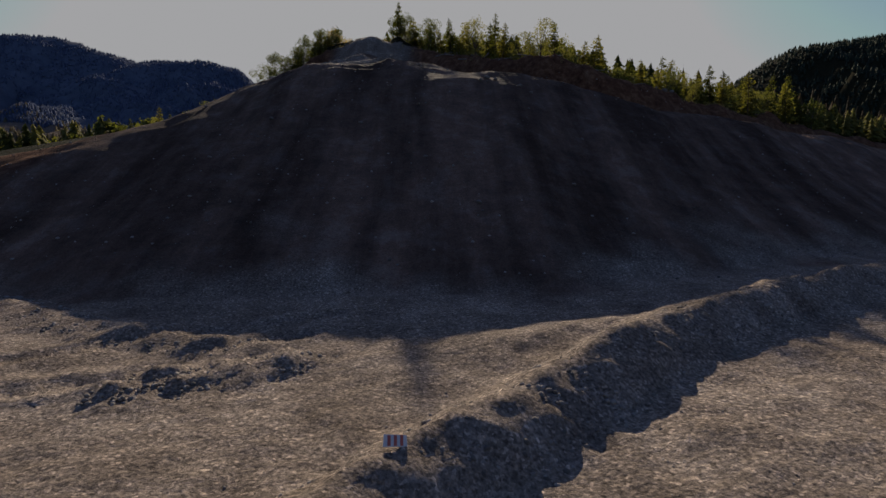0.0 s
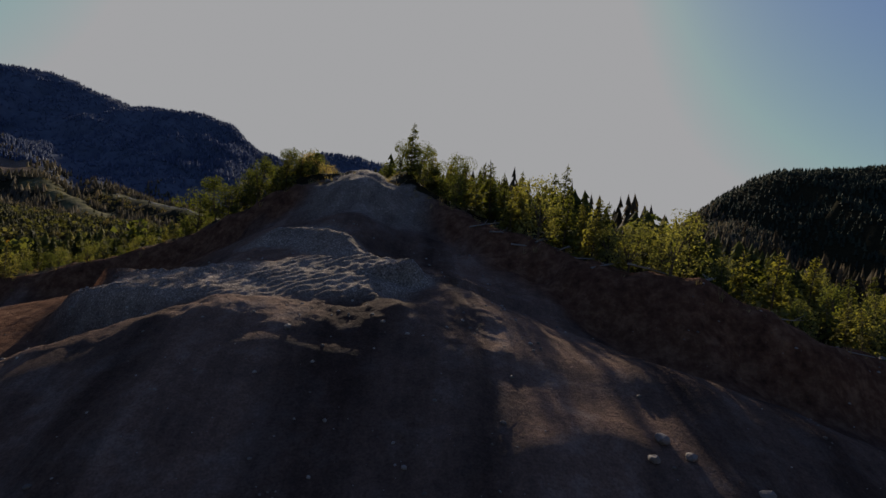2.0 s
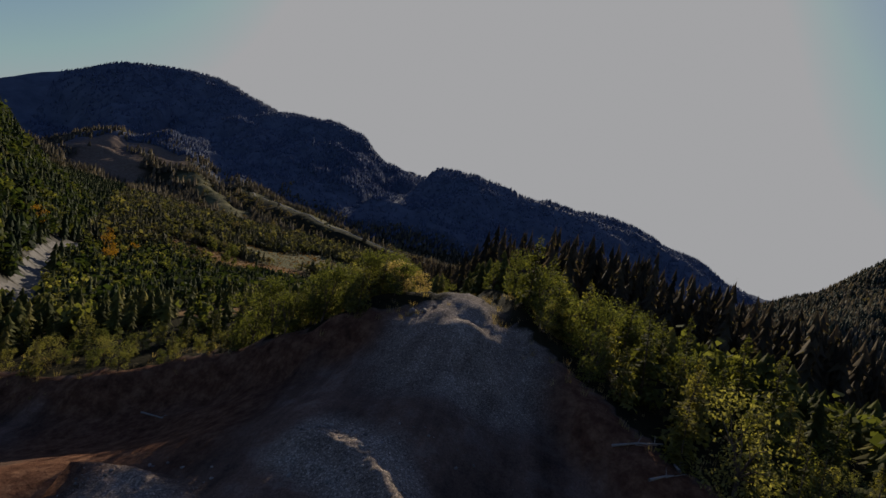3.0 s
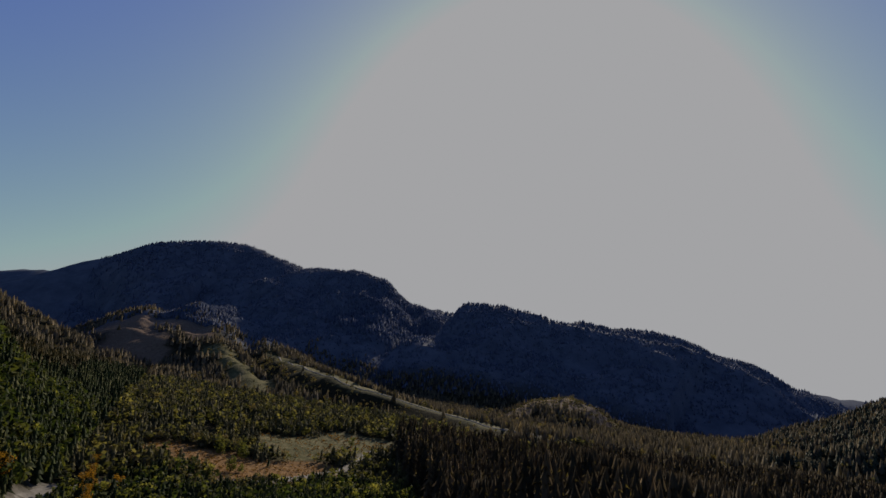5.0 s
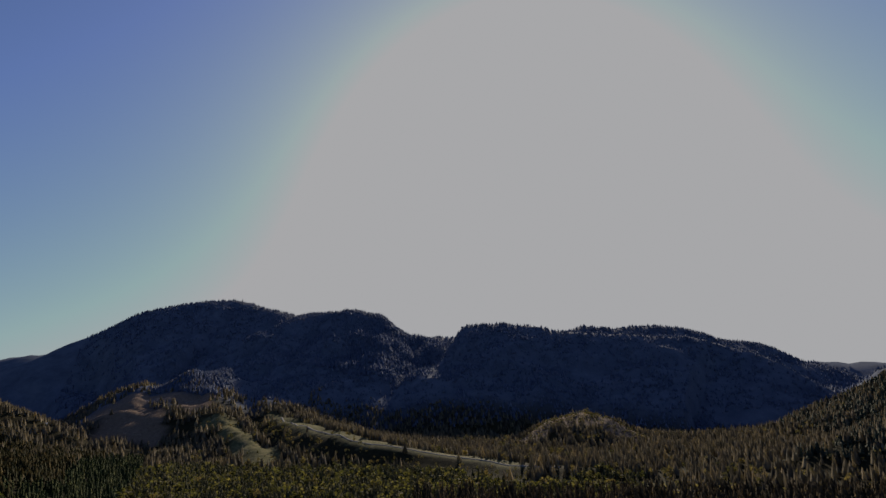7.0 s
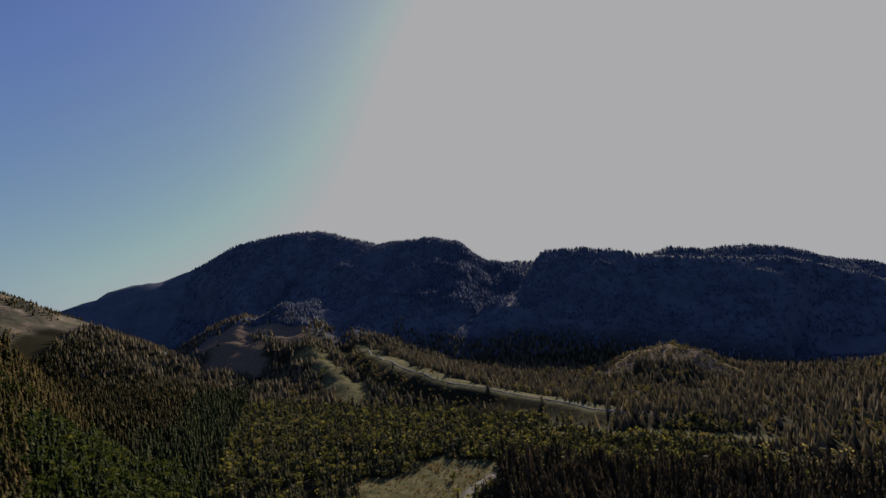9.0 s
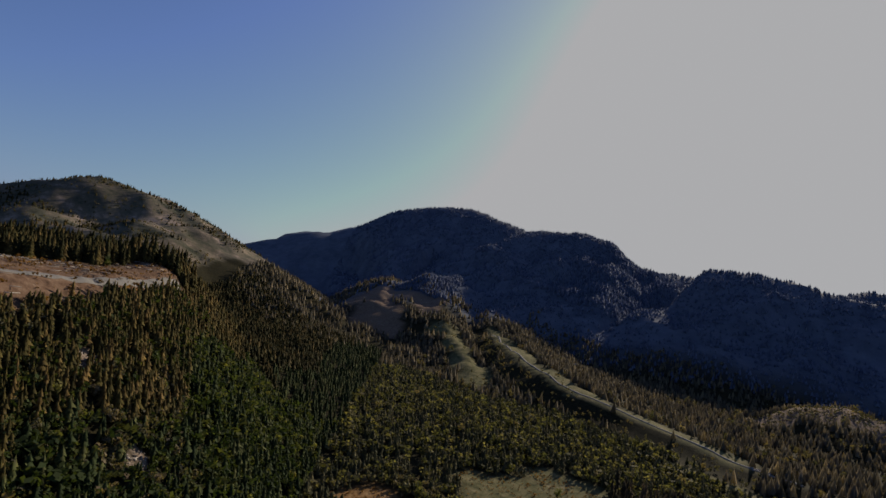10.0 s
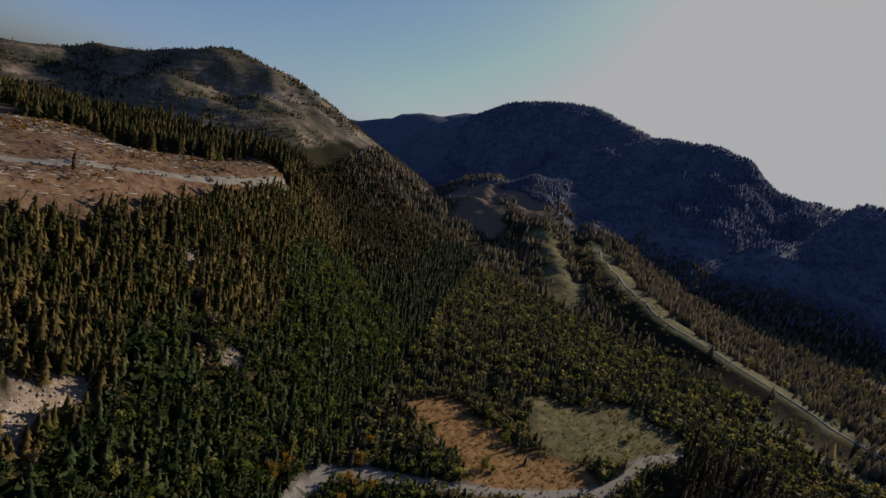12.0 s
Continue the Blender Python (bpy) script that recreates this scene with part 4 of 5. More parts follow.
def fir_tree(seed, tall=6.0, spread=0.24):
    """A young fir: straight pole, whorls of drooping feathered boughs, bare leader."""
    r = np.random.default_rng(seed)
    base = new("fir_tree")
    tv, tf = [], []
    limb(tv, tf, (0, 0, -0.4), (r.normal(0, 0.05), r.normal(0, 0.05), tall * 0.97), 0.016 * tall, 0.02, 6, (r.normal(0, 0.06), r.normal(0, 0.06), 0))
    part("trunk", mesh_of("trunk", tv, tf, False), BARK, base)
    v, f = [], []
    n = int(tall * 3.6)
    for k in range(n):
        h = 0.06 + 0.90 * k / n
        z = tall * h + r.uniform(-0.05, 0.05)
        out = spread * tall * (1 - h) ** 0.8 + 0.10
        for j in range(r.integers(6, 9)):
            a = r.uniform(0, 2 * math.pi)
            l = out * r.uniform(0.55, 1.15)
            rise = r.uniform(-0.05, 0.55) * (0.4 + h)
            d = np.array([math.cos(a), math.sin(a), rise])
            s = np.array([-math.sin(a), math.cos(a), 0])
            wid = 0.30 * l + 0.08
            p0 = np.array([0, 0, z + r.uniform(-0.16, 0.16)])
            pts = [p0 + d * l * t - np.array([0, 0, 0.22 * l * t * t]) for t in (0.12, 0.45, 0.75, 1.0)]
            for i in range(3):
                w0 = wid * (1.0 - 0.28 * i)
                b = len(v)
                tip = pts[i + 1]
                for side in (1, -1):
                    b = len(v)
                    v += [pts[i], pts[i] * 0.35 + tip * 0.65 + s * side * w0 * r.uniform(0.7, 1.2) + np.array([0, 0, r.uniform(-0.9, 0.45) * wid]), tip]
                    f.append((b, b + 1, b + 2))
    for j in range(5):
        a = j * 1.256
        b = len(v)
        v += [np.array([0, 0, tall * 1.0]), np.array([0.05 * math.cos(a), 0.05 * math.sin(a), tall * 0.93]), np.array([0.05 * math.cos(a + 0.7), 0.05 * math.sin(a + 0.7), tall * 0.93])]
        f.append((b, b + 1, b + 2))
    me = mesh_of("crown", v, f)
    me.attributes.new("tone", "FLOAT", "POINT").data.foreach_set("value", np.full(len(v), r.random(), np.float32))
    part("crown", me, FIR_YOUNG, base, "feathered green boughs")
    return base


def leaf_tree(name, seed, tall, leaves, material, leaf=0.16, wide=0.36, split=False):
    """A broadleaf with a forked trunk, limbs, and a crown of leaf tufts in uneven lobes."""
    r = np.random.default_rng(seed)
    base = new(name)
    tv, tf, lobes = [], [], []
    fork = tall * r.uniform(0.16, 0.28)
    limb(tv, tf, (0, 0, -0.4), (0, 0, fork), 0.022 * tall, 0.017 * tall, 7)
    for k in range(r.integers(9, 13)):
        a = 2.4 * k + r.uniform(-0.4, 0.4)
        o = wide * tall * r.uniform(0.25, 0.95)
        e = np.array([o * math.cos(a), o * math.sin(a), tall * r.uniform(0.20, 0.86)])
        bv, bf = ([], []) if split else (tv, tf)
        limb(bv, bf, (0, 0, fork * r.uniform(0.7, 1)), e, 0.012 * tall, 0.012, 5, r.normal(0, 0.05 * tall, 3))
        if split:
            part("limb", mesh_of("limb", bv, bf, False), BARK, base)
        lobes.append((e, tall * r.uniform(0.09, 0.17)))
    for k in range(5):
        a, o = 1.26 * k + r.uniform(-0.4, 0.4), wide * tall * r.uniform(0.35, 0.7)
        lobes.append((np.array([o * math.cos(a), o * math.sin(a), tall * r.uniform(0.13, 0.3)]), tall * r.uniform(0.11, 0.17)))
    lobes.append((np.array([0, 0, tall * 0.78]), tall * 0.2))
    lobes.append((np.array([0, 0, tall * 0.5]), tall * 0.24))
    part("trunk", mesh_of("trunk", tv, tf, False), BARK, base)
    v, f = [], []
    for k in range(leaves):
        c, rad = lobes[r.integers(len(lobes))]
        d = r.normal(size=3)
        d /= np.linalg.norm(d)
        p = c + d * rad * r.uniform(0.55, 1.1) ** 0.7
        p[2] = max(p[2], tall * 0.08)
        n = 0.6 * d + r.normal(0, 0.6, 3) + np.array([0, 0, 0.3])
        n /= np.linalg.norm(n)
        u = np.cross(n, r.normal(size=3))
        u /= np.linalg.norm(u)
        w = np.cross(n, u)
        h = leaf * r.uniform(0.6, 1.25)
        b = len(v)
        v += [p - u * h, p + w * h * 0.55, p + u * h, p - w * h * 0.55]
        f.append((b, b + 1, b + 2, b + 3))
    me = mesh_of("crown", v, f)
    me.attributes.new("tone", "FLOAT", "POINT").data.foreach_set("value", np.full(len(v), r.random(), np.float32))
    part("crown", me, material, base, "loose leafy crown")
    return base


def spaced(places, apart):
    kept = []
    for p in places:
        if all((p[0] - q[0]) ** 2 + (p[1] - q[1]) ** 2 > apart * apart for q in kept):
            kept.append(p)
    return kept


def plant(models, places, low, high, group, lean=3.0, own=True):
    """Set copies of the models out; where own, the models themselves take the first places."""
    for k, p in enumerate(places):
        m = models[k % len(models)]
        s = RNG.uniform(low, high)
        at = pose(p[0], p[1], float(ground_z(p[0], p[1])) - 0.05, RNG.normal(0, lean), RNG.normal(0, lean), RNG.uniform(0, 360))
        ob = m if own and k < len(models) else copy_thing(m, at)
        if own and k < len(models):
            m.matrix_basis = at
        ob.scale = (s * RNG.uniform(0.9, 1.15), s * RNG.uniform(0.9, 1.15), s)
        tagged(ob, group=group)


firs = [tagged(fir_tree(300 + k, h, w * 1.15), "young green fir with drooping boughs beside the pit", "conifer") for k, (h, w) in enumerate([(6.0, 0.24), (5.0, 0.27), (7.0, 0.22), (4.2, 0.30), (5.6, 0.26)])]
alders = [tagged(leaf_tree("alder_tree", 320 + k, h, 1500, LEAF_MAT, 0.125, 0.33), "bushy green alder backlit by low sun", "broadleaf tree") for k, h in enumerate([5.0, 6.0, 4.2, 5.5])]
RIM = 17.0


def right_rim(x, y):
    return (x > -9 + 0 * y) * (behind_cut(x, y) > 0.8) * (behind_cut(x, y) < RIM) * (near_line(x, y, TRACK)[0] > np.where(y < 113, 4.8, 3.0)) * (y < 150) * (x < 66)


def left_rim(x, y):
    return (x < -12) * (x > -62) * (behind_cut(x, y) > 0.6) * (behind_cut(x, y) < RIM) * (near_line(x, y, TRACK)[0] > np.where(y < 113, 4.8, 3.0)) * (y < 150)


right_places = spaced(list(scatter(2600, -9, 66, 66, 150, lambda x, y: right_rim(x, y) * 1.0)), 2.45)
left_places = spaced(list(scatter(2600, -62, -12, 86, 150, lambda x, y: left_rim(x, y) * 1.0)), 2.35)
RNG.shuffle(right_places)
RNG.shuffle(left_places)
cut = int(len(right_places) * 0.66)
half = int(len(left_places) * 0.45)
plant(firs, right_places[:cut], 0.72, 1.28, "firs along the rim of the pit")
plant(alders, right_places[cut:], 0.56, 1.12, "alders along the rim of the pit")
plant(firs, [p for p in left_places[:half] if p[0] > -31], 0.5, 1.0, "firs along the rim of the pit", own=False)
plant(alders, [p for p in left_places[half:] if p[0] > -31], 0.6, 1.1, "alders along the rim of the pit", own=False)
plant(firs, [p for p in left_places[:half] if p[0] <= -31], 0.3, 0.7, "firs along the rim of the pit", own=False)
plant(alders, [p for p in left_places[half:] if p[0] <= -31], 0.3, 0.65, "alders along the rim of the pit", own=False)

tall_alders = [tagged(leaf_tree("tall_alder", 330 + k, h, 3200, LEAF_MAT, 0.145, 0.33, True), "tall rounded alder at the end of the track", "broadleaf tree") for k, h in enumerate([9.0, 8.0])]
plant(tall_alders, [(-7.0, 95.0, 0), (-5.0, 98.5, 0), (-9.6, 100.5, 0)], 0.5, 0.62, "tall alders by the track")
plant(tall_alders, [(-2.6, 94, 0), (-7, 109, 0), (-1, 106, 0), (2, 97, 0), (-4, 113, 0), (-9, 117, 0), (4, 104, 0), (-11, 124, 0), (-13, 150, 0), (-18, 148, 0), (-23, 145, 0), (-2, 100, 0), (1, 102, 0), (-5, 106, 0)], 0.5, 0.72, "tall alders by the track", own=False)
plant(tall_alders, [(-25, 101, 0), (-28, 98, 0), (-25, 108, 0), (-31, 96.5, 0), (-27, 114, 0), (-25, 121, 0), (-34, 99, 0), (-23, 97.5, 0), (-22, 101, 0), (-26, 95.5, 0), (-22, 105, 0)], 0.55, 0.78, "tall alders by the track", own=False)

gold = [tagged(leaf_tree("golden_tree", 340 + k, h, 900, LEAF_GOLD, 0.2), "golden autumn tree beside the gravel road", "broadleaf tree") for k, h in enumerate([6.0, 7.0])]
plant(gold, [(-178, 240, 0), (-168, 230, 0), (-160, 222, 0), (-163, 236, 0), (-186, 250, 0), (-176, 205, 0), (-152, 214, 0), (-147, 205, 0), (-172, 198, 0)], 0.8, 1.2, "golden trees at the road bend")
dark_bush = [tagged(leaf_tree("round_bush", 350, 6.5, 800, LEAF_MAT, 0.3, 0.42), "dark rounded bush standing in the dry field", "bush")]
plant(dark_bush, [(-172, 325, 0), (-160, 298, 0), (-157, 301, 0), (-184, 322, 0), (-190, 330, 0), (-196, 336, 0), (-148, 408, 0), (-178, 331, 0)], 0.6, 1.15, "bushes in the field")


dry = [tagged(leaf_tree("dry_shrub", 360, 3.6, 900, LEAF_PALE, 0.13, 0.34), "pale straw-coloured shrub at the brink of the pit", "bush")]
plant(dry, [(-19.8, 96.4, 0), (-20.4, 99.4, 0), (-18.6, 101, 0)], 0.7, 1.05, "pale shrubs at the brink")


# ---- worked gravel, finer than the ground at large ----
def worked(name, x0, x1, y0, y1, step, relief, label):
    """A sheet of dozed gravel whose edge runs under the ground round it."""
    xs, ys = np.meshgrid(np.arange(x0, x1, step), np.arange(y0, y1, step))
    rim = np.minimum(np.minimum(xs - x0, x1 - xs), np.minimum(ys - y0, y1 - ys))
    zs = np.maximum(height(xs, ys), ground_z(xs, ys)) + 0.05 + relief(xs, ys) * smooth(0, 2, rim) - 0.6 * smooth(1.2, 0, rim)
    return tagged(sheet(name, xs, ys, zs, covers(xs, ys), GROUND), label, "ground", kind="structure")


def treads(x, y, points, half, pitch, deep):
    """Cleat marks across a wheel or crawler track."""
    d, _, _ = near_line(x, y, points)
    dx, dy = points[-1][0] - points[0][0], points[-1][1] - points[0][1]
    l = math.hypot(dx, dy)
    along = (x * dx + y * dy) / l
    return deep * smooth(half, half * 0.7, d) * np.sin(along * 2 * math.pi / pitch)


def floor_relief(x, y):
    z = 0.05 * fractal(x, y, 0.7, 171, 3) + 0.02 * rough(x, y, 0.25, 175)
    for pts in ([(-22, 9.5), (-15.8, 11.5), (-13.4, 13.2), (-11.3, 14.6), (-6, 17)], [(-20, 6.5), (-11.2, 9.6), (-9.6, 11.8), (-6.5, 14)], [(10, 2), (14, 6), (22, 12)]):
        z = z + treads(x, y, pts, 0.55, 0.45, 0.085)
    b = near_line(x, y, BERM)[0]
    z = z + smooth(2.0, 1.2, b) * 0.10 * fractal(x, y, 0.55, 177, 2)
    h = near_line(x, y, [(-10.4, 8.6), (-9.1, 9.5), (-6.2, 10.8)])[0]
    return z + smooth(1.8, 0.6, h) * 0.2 * fractal(x, y, 0.5, 179, 2)


def terrace_relief(x, y):
    b = near_line(x, y, WINDROW)[0]
    p = near_line(x, y, PAD)[0]
    across = (x * 6.3 - y * 6.0) / 8.7 + 0.35 * rough(x, y, 2.5, 183)
    ribs = np.abs(np.sin(across * math.pi / 0.75)) * (0.7 + 0.5 * rough(x, y, 1.3, 185))
    z = 0.22 * ribs * smooth(5.5, 3.5, p) * smooth(-21, -17.5, x)
    z = z + smooth(5, 2, p) * smooth(-16, -20, x) * 0.28 * np.abs(fractal(x, y, 1.0, 187, 3))
    z = z + smooth(2.8, 1.2, b) * 0.08 * np.abs(fractal(x, y, 0.6, 189, 2))
    return z + 0.09 * fractal(x, y, 0.8, 191, 3) + 0.10 * np.clip(rough(x, y, 0.5, 193) - 0.35, 0, 1)


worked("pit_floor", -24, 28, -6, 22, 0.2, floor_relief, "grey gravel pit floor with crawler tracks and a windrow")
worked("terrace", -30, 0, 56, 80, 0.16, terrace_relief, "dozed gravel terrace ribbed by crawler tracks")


# ---- stones ----
def stone_shape(seed, rings=1):
    """A worn angular stone about 1 m across."""
    r = np.random.default_rng(seed)
    bm = bmesh.new()
    bmesh.ops.create_icosphere(bm, subdivisions=rings, radius=0.5)
    stretch = np.array([1.0, r.uniform(0.65, 0.95), r.uniform(0.5, 0.75)])
    for v in bm.verts:
        v.co = Vector(np.array(v.co) * stretch * r.uniform(0.78, 1.15))
    me = bpy.data.meshes.new("stone")
    bm.to_mesh(me)
    bm.free()
    return me


def stone_arrays(seed):
    me = stone_shape(seed)
    v = np.array([tuple(q.co) for q in me.vertices])
    f = np.array([tuple(p.vertices) for p in me.polygons])
    bpy.data.meshes.remove(me)
    return v, f


PEBBLE = [stone_arrays(400 + k) for k in range(5)]


def stones(name, label, places, low, high, material, power=2.5):
    pieces = []
    pick = RNG.integers(len(PEBBLE), size=len(places))
    for k, (v, f) in enumerate(PEBBLE):
        p = places[pick == k]
        if len(p):
            size = low + (high - low) * RNG.random(len(p)) ** power
            p = p.copy()
            p[:, 2] += 0.1 + 0.12 * size
            pieces.append(tree_mesh(name, v, f, p, size, RNG.uniform(0, 6.28, len(p)), RNG.uniform(0.9, 1.3, len(p)), material))
    return tagged(joined(name, pieces, material), label, "gravel", kind="stuff")


pl = scatter(7000, -22, 26, 1, 24, lambda x, y: smooth(26, 8, np.hypot(x + 1, y - 4)) * (toe(x) - y > 0.5))
stones("gravel", "grey crushed gravel strewn over the pit floor", pl, 0.03, 0.13, STONE)
pl = scatter(32000, -6, 30, -3, 25, lambda x, y: (near_line(x, y, BERM)[0] < 2.0) * smooth(30, 10, np.hypot(x, y - 4)))
stones("windrow_gravel", "coarse broken rock on the long gravel windrow", pl, 0.04, 0.20, STONE, 2.6)
pl = scatter(20000, -26, 0, 5, 22, lambda x, y: smooth(1.5, 0.5, np.minimum(near_line(x, y, [(-10.4, 8.6), (-9.1, 9.5), (-6.2, 10.8)])[0], near_line(x, y, [(-30, 25), (-22.6, 19.8), (-17.9, 16.7), (-12.4, 13.9), (-8.4, 12.4)])[0])))
stones("heap_rubble", "broken rock on low dozed heaps of gravel", pl, 0.05, 0.22, STONE, 2.0)
pl = scatter(5000, -45, 40, 22, 70, lambda x, y: (y > toe(x) - 1) * covers(x, y)["pit"] * thin(x, y, 0.3, 0.6, 7, 141))
stones("face_rubble", "loose stones scattered down the cut face", pl, 0.05, 0.28, STONE, 3.5)
pl = scatter(12000, -31, 0, 57, 80, lambda x, y: covers(x, y)["pit"] * np.clip(0.08 + smooth(2.6, 0.8, near_line(x, y, WINDROW)[0]) + 0.7 * smooth(4.5, 2.0, near_line(x, y, PAD)[0]), 0, 1) * thin(x, y, 0.6, 0.5, 2, 143))
stones("terrace_rubble", "clods and broken rock on the sunlit terrace", pl, 0.06, 0.32, STONE, 2.5)
pl = scatter(2000, -22, -6, 92, 136, lambda x, y: smooth(3.6, 2.0, near_line(x, y, TRACK)[0]) * 0.9)
stones("track_gravel", "pale gravel on the narrow track over the hill", pl, 0.05, 0.22, STONE, 2.5)

pl = scatter(30000, -250, -125, 65, 205, lambda x, y: covers(x, y)["rock"] * 0.6)
stones("slope_rubble", "pale broken rock on the bare bank of the slope", pl, 0.25, 1.5, STONE, 2.5)
boulder_meshes = [stone_shape(420 + k, 2) for k in range(5)]
for me in boulder_meshes:
    me.materials.append(ROCK)


def boulder(k, x, y, size, label):
    ob = new("boulder", boulder_meshes[k % 5])
    ob.matrix_basis = pose(x, y, float(ground_z(x, y)) + 0.16 * size, RNG.uniform(-20, 20), RNG.uniform(-20, 20), RNG.uniform(0, 360)) @ Matrix.Diagonal((size, size * 0.9, size * 0.9, 1))
    tagged(ob, label, "boulder", "boulders about the pit")


for k, (x, y, size) in enumerate([(-17.2, 92.6, 0.9), (-16.2, 92.2, 0.75), (-15.5, 92.5, 0.6), (4.2, 52.4, 0.8), (5.0, 51.6, 0.6), (3.4, 51.3, 0.5), (7.4, 50.6, 0.7), (8.6, 50.2, 0.5), (-16.6, 44, 0.5), (-8.1, 42.2, 0.5), (-12, 57, 0.45), (-2.2, 36, 0.4), (1.5, 30, 0.45), (9, 34, 0.4), (-20, 38, 0.4), (-22.6, 20.4, 0.5), (-23.4, 21, 0.35), (31.1, 70.4, 0.9), (32.4, 70.9, 0.7), (29.8, 70.2, 0.6), (12, 43, 0.4), (18, 47, 0.5), (-3, 45, 0.35), (-26, 52, 0.5)]):
    boulder(k, x, y, size, "pale angular rock lying on the gravel")
for k in range(16):
    boulder(k, -70 + RNG.normal(0, 5), 612 + RNG.normal(0, 3), RNG.uniform(1.5, 3.2), "big pale rock in a heap on the valley floor")


# ---- dead wood ----
def dead_log(seed, long_):
    r = np.random.default_rng(seed)
    base = new("dead_log")
    v, f = [], []
    limb(v, f, (-long_ / 2, 0, 0), (long_ / 2, 0, 0), 0.09, 0.03, 7, (0, 0.12, 0.03))
    part("stem", mesh_of("stem", v, f, False), DEADWOOD, base)
    for k in range(4):
        v, f = [], []
        x = r.uniform(-0.2, 0.45) * long_
        limb(v, f, (x, 0, 0), (x + r.uniform(0.2, 0.6), r.choice([-1, 1]) * r.uniform(0.3, 0.8), r.uniform(0, 0.5)), 0.03, 0.01, 5)
        part("branch", mesh_of("branch", v, f, False), DEADWOOD, base)
    return tagged(base, "bleached dead tree stem with broken branches on the bank", "log")


logs = [dead_log(500 + k, l) for k, l in enumerate([3.2, 2.4, 4.0])]
for k, (x, y, turn) in enumerate([(1.5, 81.5, 40), (3.4, 79.2, -20), (5.0, 79.8, 65), (0.2, 84.0, 10), (7.8, 76.2, -35), (9.6, 74.4, 25), (2.4, 83.2, 80), (6.4, 77.6, 110), (12.5, 72.6, -10), (16.0, 70.8, 50), (21, 69.2, 15), (26, 69.6, -40), (-36, 89.8, 30)]):
    at = pose(x, y, float(ground_z(x, y)) + 0.12, RNG.uniform(-12, 12), RNG.uniform(-18, 18), turn)
    if k < len(logs):
        logs[k].matrix_basis = at
        ob = logs[k]
    else:
        ob = copy_thing(logs[k % len(logs)], at)
    tagged(ob, group="dead stems on the bank")


def sticks(name, label, places, low, high, material):
    """Felled stems and slash lying about, joined."""
    v = np.array([(-0.5, -0.022, 0), (-0.5, 0.022, 0), (-0.5, 0, 0.04), (0.5, -0.012, 0), (0.5, 0.012, 0), (0.5, 0, 0.024)])
    f = np.array([(0, 3, 5), (0, 5, 2), (1, 2, 5), (1, 5, 4), (0, 1, 4), (0, 4, 3), (0, 2, 1), (3, 4, 5)])
    size = RNG.uniform(low, high, len(places))
    p = places.copy()
    p[:, 2] += 0.25
    return tagged(joined(name, [tree_mesh(name, v, f, p, size, RNG.uniform(0, 6.28, len(p)), np.ones(len(p)), material)], material), label, "slash", kind="stuff")


pl = scatter(9000, -345, -130, 30, 260, lambda x, y: np.clip(covers(x, y)["slash"] + covers(x, y)["rock"], 0, 1) * thin(x, y, 0.4, 0.7, 14, 151))
sticks("logging_slash", "bleached logging slash strewn over the clear-cut", pl, 2.0, 7.0, DEADWOOD)
pl = scatter(420, -850, -650, 770, 980, lambda x, y: covers(x, y)["slash"])
sticks("slide_logs", "fallen logs across the bare landslide slope", pl, 3.0, 8.0, DEADWOOD)
stumps = scatter(5500, -345, -130, 30, 260, lambda x, y: covers(x, y)["slash"] * thin(x, y, 0.5, 0.5, 20, 153))
wood("clearcut_scrub", "low brown scrub and seedlings on the clear-cut", stumps, SCRUB, 0.7, 2.2, 1.4, LEAF_RUST)
pl = scatter(1500, -215, -125, 285, 435, lambda x, y: np.clip(covers(x, y)["tan"] + covers(x, y)["straw"], 0, 1))
wood("field_scrub", "rusty bracken tufts over the dry field", pl, LEAF_MID, 0.5, 1.6, 1.6, LEAF_RUST)
pl = scatter(6500, -640, 240, 540, 1240, lambda x, y: covers(x, y)["straw"] * thin(x, y, 0.12, 0.6, 30, 155))
pl = np.concatenate([pl, scatter(700, -150, 110, 900, 1030, lambda x, y: covers(x, y)["rock"] * 0.8)])
pl = np.concatenate([pl, scatter(6500, -560, -60, 540, 930, lambda x, y: (near_line(x, y, MEADOW_SPUR)[1] < 0) * smooth(3, 8, near_line(x, y, MEADOW_SPUR)[0]) * (near_line(x, y, MEADOW_SPUR)[0] < 36) * thin(x, y, 0.5, 0.5, 18, 157))])
wood("cutblock_scrub", "scattered small trees on the pale cutblock", pl, LEAF_MID, 2, 6, 0.9, LEAF_DRY)


def tufts(name, label, places, low, high, material):
    r = np.random.default_rng(61)
    v, f = [], []
    for k in range(9):
        a, o = r.uniform(0, 6.28), r.uniform(0.0, 0.25)
        x, y = o * math.cos(a), o * math.sin(a)
        d = r.normal(0, 0.28, 2)
        b = len(v)
        v += [(x - 0.03, y, 0), (x + 0.03, y + 0.02, 0), (x + d[0], y + d[1], r.uniform(0.7, 1.1))]
        f.append((b, b + 1, b + 2))
    size = RNG.uniform(low, high, len(places))
    return tagged(joined(name, [tree_mesh(name, np.array(v), np.array(f), places, size, RNG.uniform(0, 6.28, len(places)), np.ones(len(places)), material)], material), label, "grass", kind="stuff")


pl = scatter(9000, -62, 66, 66, 132, lambda x, y: ((behind_cut(x, y) > -1.2) & (behind_cut(x, y) < 9)) * thin(x, y, 0.5, 0.6, 6, 161) * (near_line(x, y, TRACK)[0] > 1.4))
tufts("dry_grass", "dry straw-coloured grass along the brink", pl, 0.35, 0.9, LEAF_PALE)

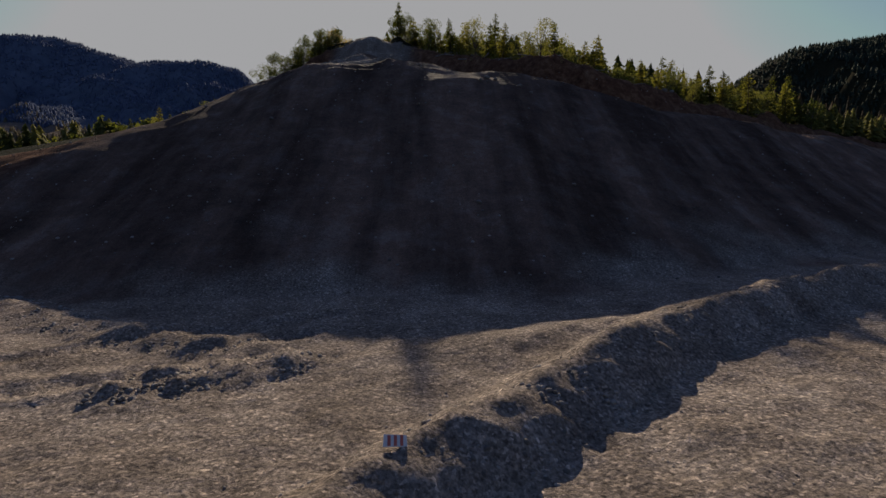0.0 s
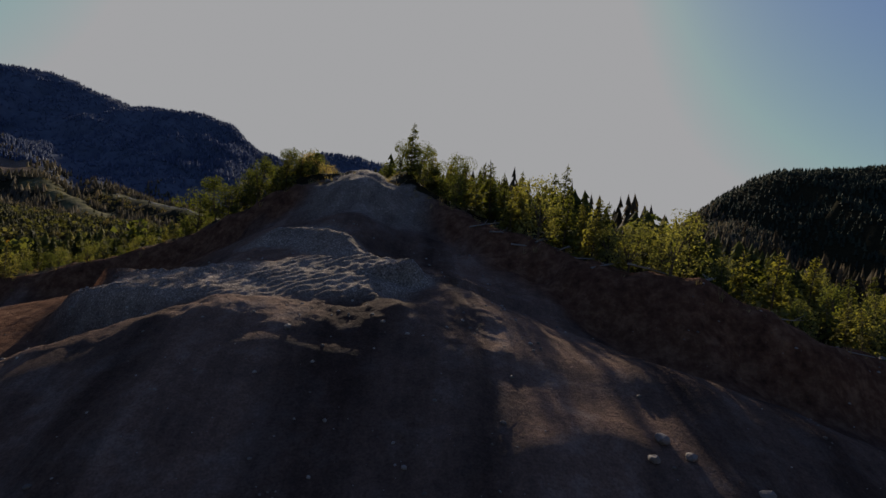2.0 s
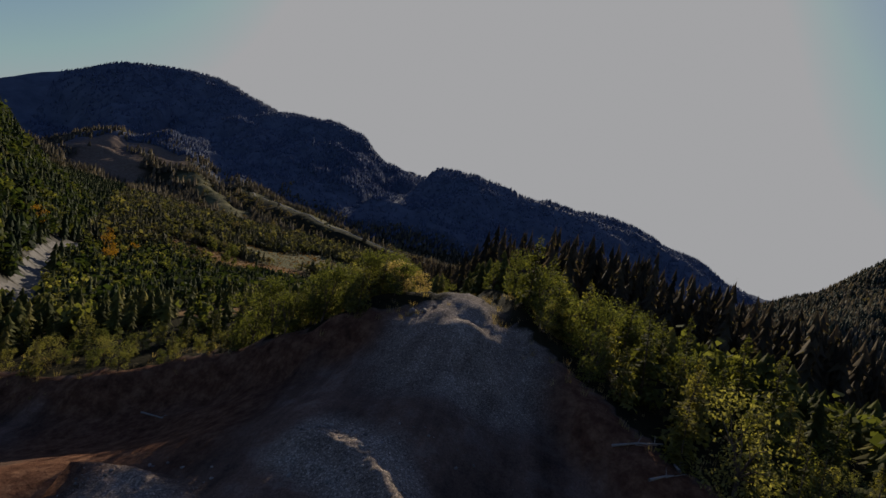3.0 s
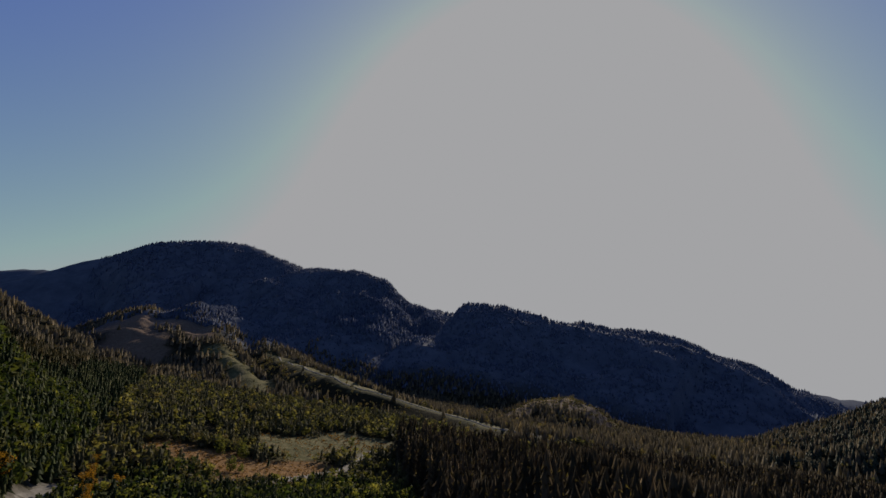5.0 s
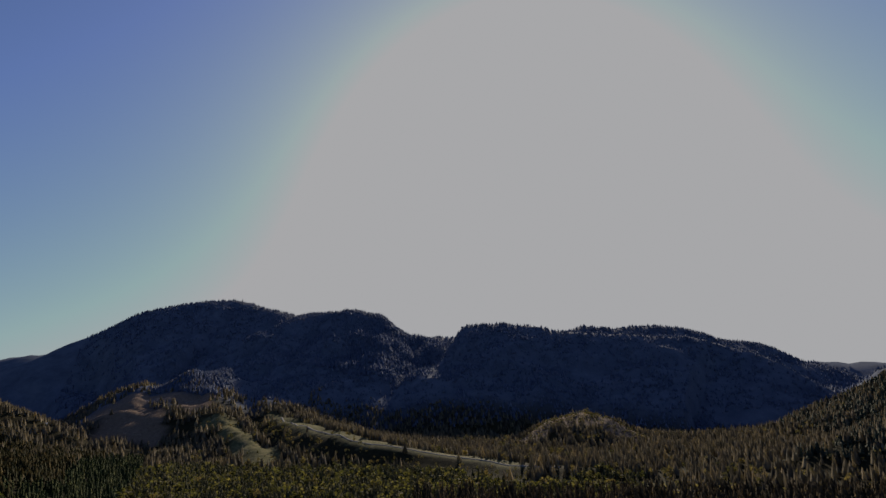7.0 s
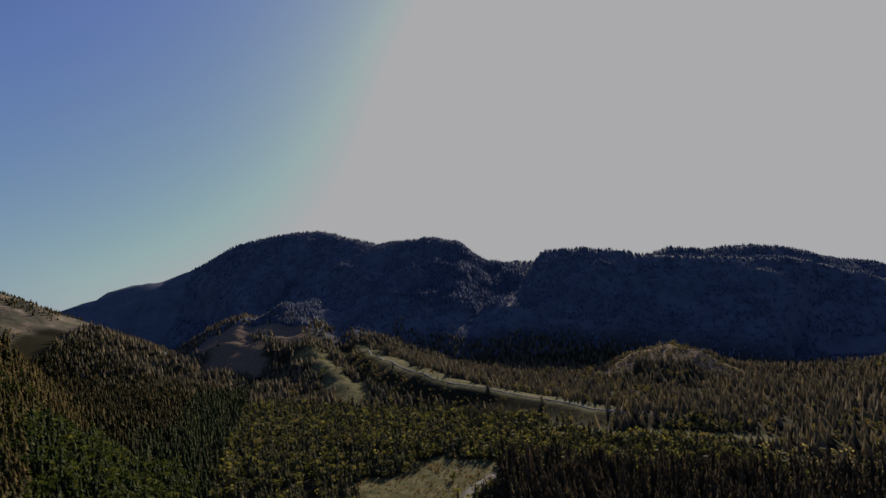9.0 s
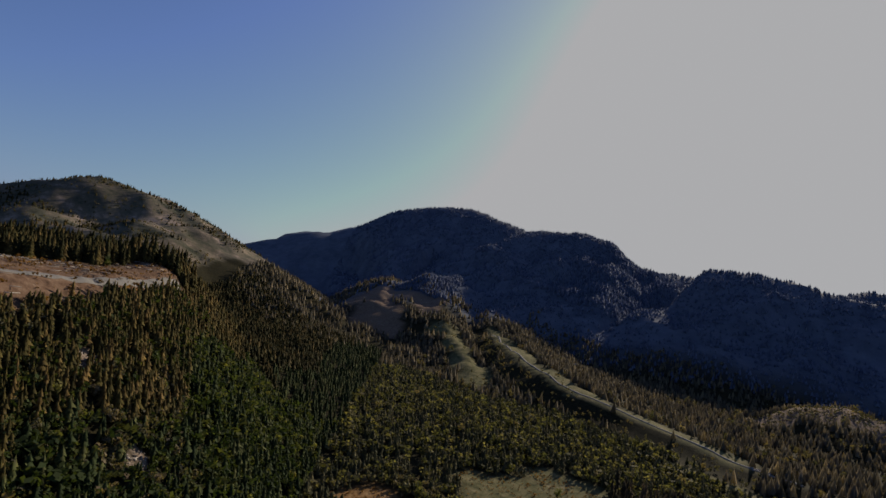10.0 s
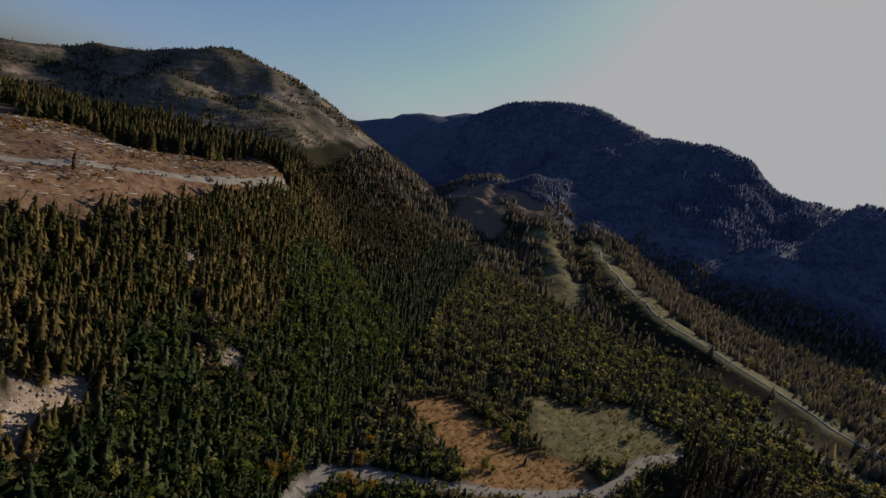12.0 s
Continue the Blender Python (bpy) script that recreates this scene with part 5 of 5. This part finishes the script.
# ---- striped marker on the windrow ----
board = new("marker_board")
v = [(-0.34, -0.012, 0), (0.34, -0.012, 0), (0.34, 0.012, 0), (-0.34, 0.012, 0), (-0.31, -0.012, 0.34), (0.34, -0.012, 0.30), (0.34, 0.012, 0.30), (-0.31, 0.012, 0.34)]
f = [(0, 1, 5, 4), (2, 3, 7, 6), (1, 2, 6, 5), (3, 0, 4, 7), (4, 5, 6, 7), (0, 3, 2, 1)]
part("panel", mesh_of("panel", v, f), Nodes("white_board").done((0.66, 0.62, 0.60), 0.6), board, "weathered white panel")
for k in range(3):
    x = -0.22 + 0.18 * k
    v = [(x, -0.017, 0.02), (x + 0.09, -0.017, 0.02), (x + 0.10, -0.017, 0.30), (x + 0.01, -0.017, 0.31), (x, -0.013, 0.02), (x + 0.09, -0.013, 0.02), (x + 0.10, -0.013, 0.30), (x + 0.01, -0.013, 0.31)]
    f = [(0, 1, 2, 3), (4, 7, 6, 5), (0, 4, 5, 1), (1, 5, 6, 2), (2, 6, 7, 3), (3, 7, 4, 0)]
    part("stripe", mesh_of("stripe", v, f), Nodes("red_stripe").done((0.52, 0.14, 0.11), 0.6), board, "faded red stripe")
board.matrix_basis = pose(-2.15, 3.3, float(ground_z(-2.15, 3.3)) + 0.12, -38, 8, 16) @ Matrix.Diagonal((0.66, 0.66, 0.66, 1))
tagged(board, "small red and white striped board on the gravel windrow", "marker board")

# ---- gravel heaps in the yard by the road ----
def heap(x, y, rad, high, seed):
    r = np.random.default_rng(seed)
    v, f = [(0, 0, high)], []
    rings, sides = 7, 26
    for k in range(1, rings + 1):
        for j in range(sides):
            a = 2 * math.pi * j / sides
            o = rad * k / rings * (1 + 0.10 * math.sin(2 * a + seed) + r.uniform(-0.04, 0.04))
            px, py = o * math.cos(a), o * math.sin(a)
            z = high * (1 - (k / rings) ** 1.05) + r.uniform(-0.06, 0.06) if k < rings else -0.4
            v.append((px, py, z))
    for j in range(sides):
        f.append((0, 1 + j, 1 + (j + 1) % sides))
    for k in range(rings - 1):
        for j in range(sides):
            a, b = 1 + k * sides + j, 1 + k * sides + (j + 1) % sides
            f.append((a, a + sides, b + sides, b))
    me = mesh_of("gravel_heap", v, f, False)
    me.materials.append(ROAD_MAT)
    ob = new("gravel_heap", me)
    ob.matrix_basis = pose(x, y, float(ground_z(x, y)), 0, 0, 0)
    tagged(ob, "cone-shaped heap of pale grey gravel in the yard", "gravel heap", "heaps in the yard")


heap(-120, 152, 4.6, 2.4, 3)
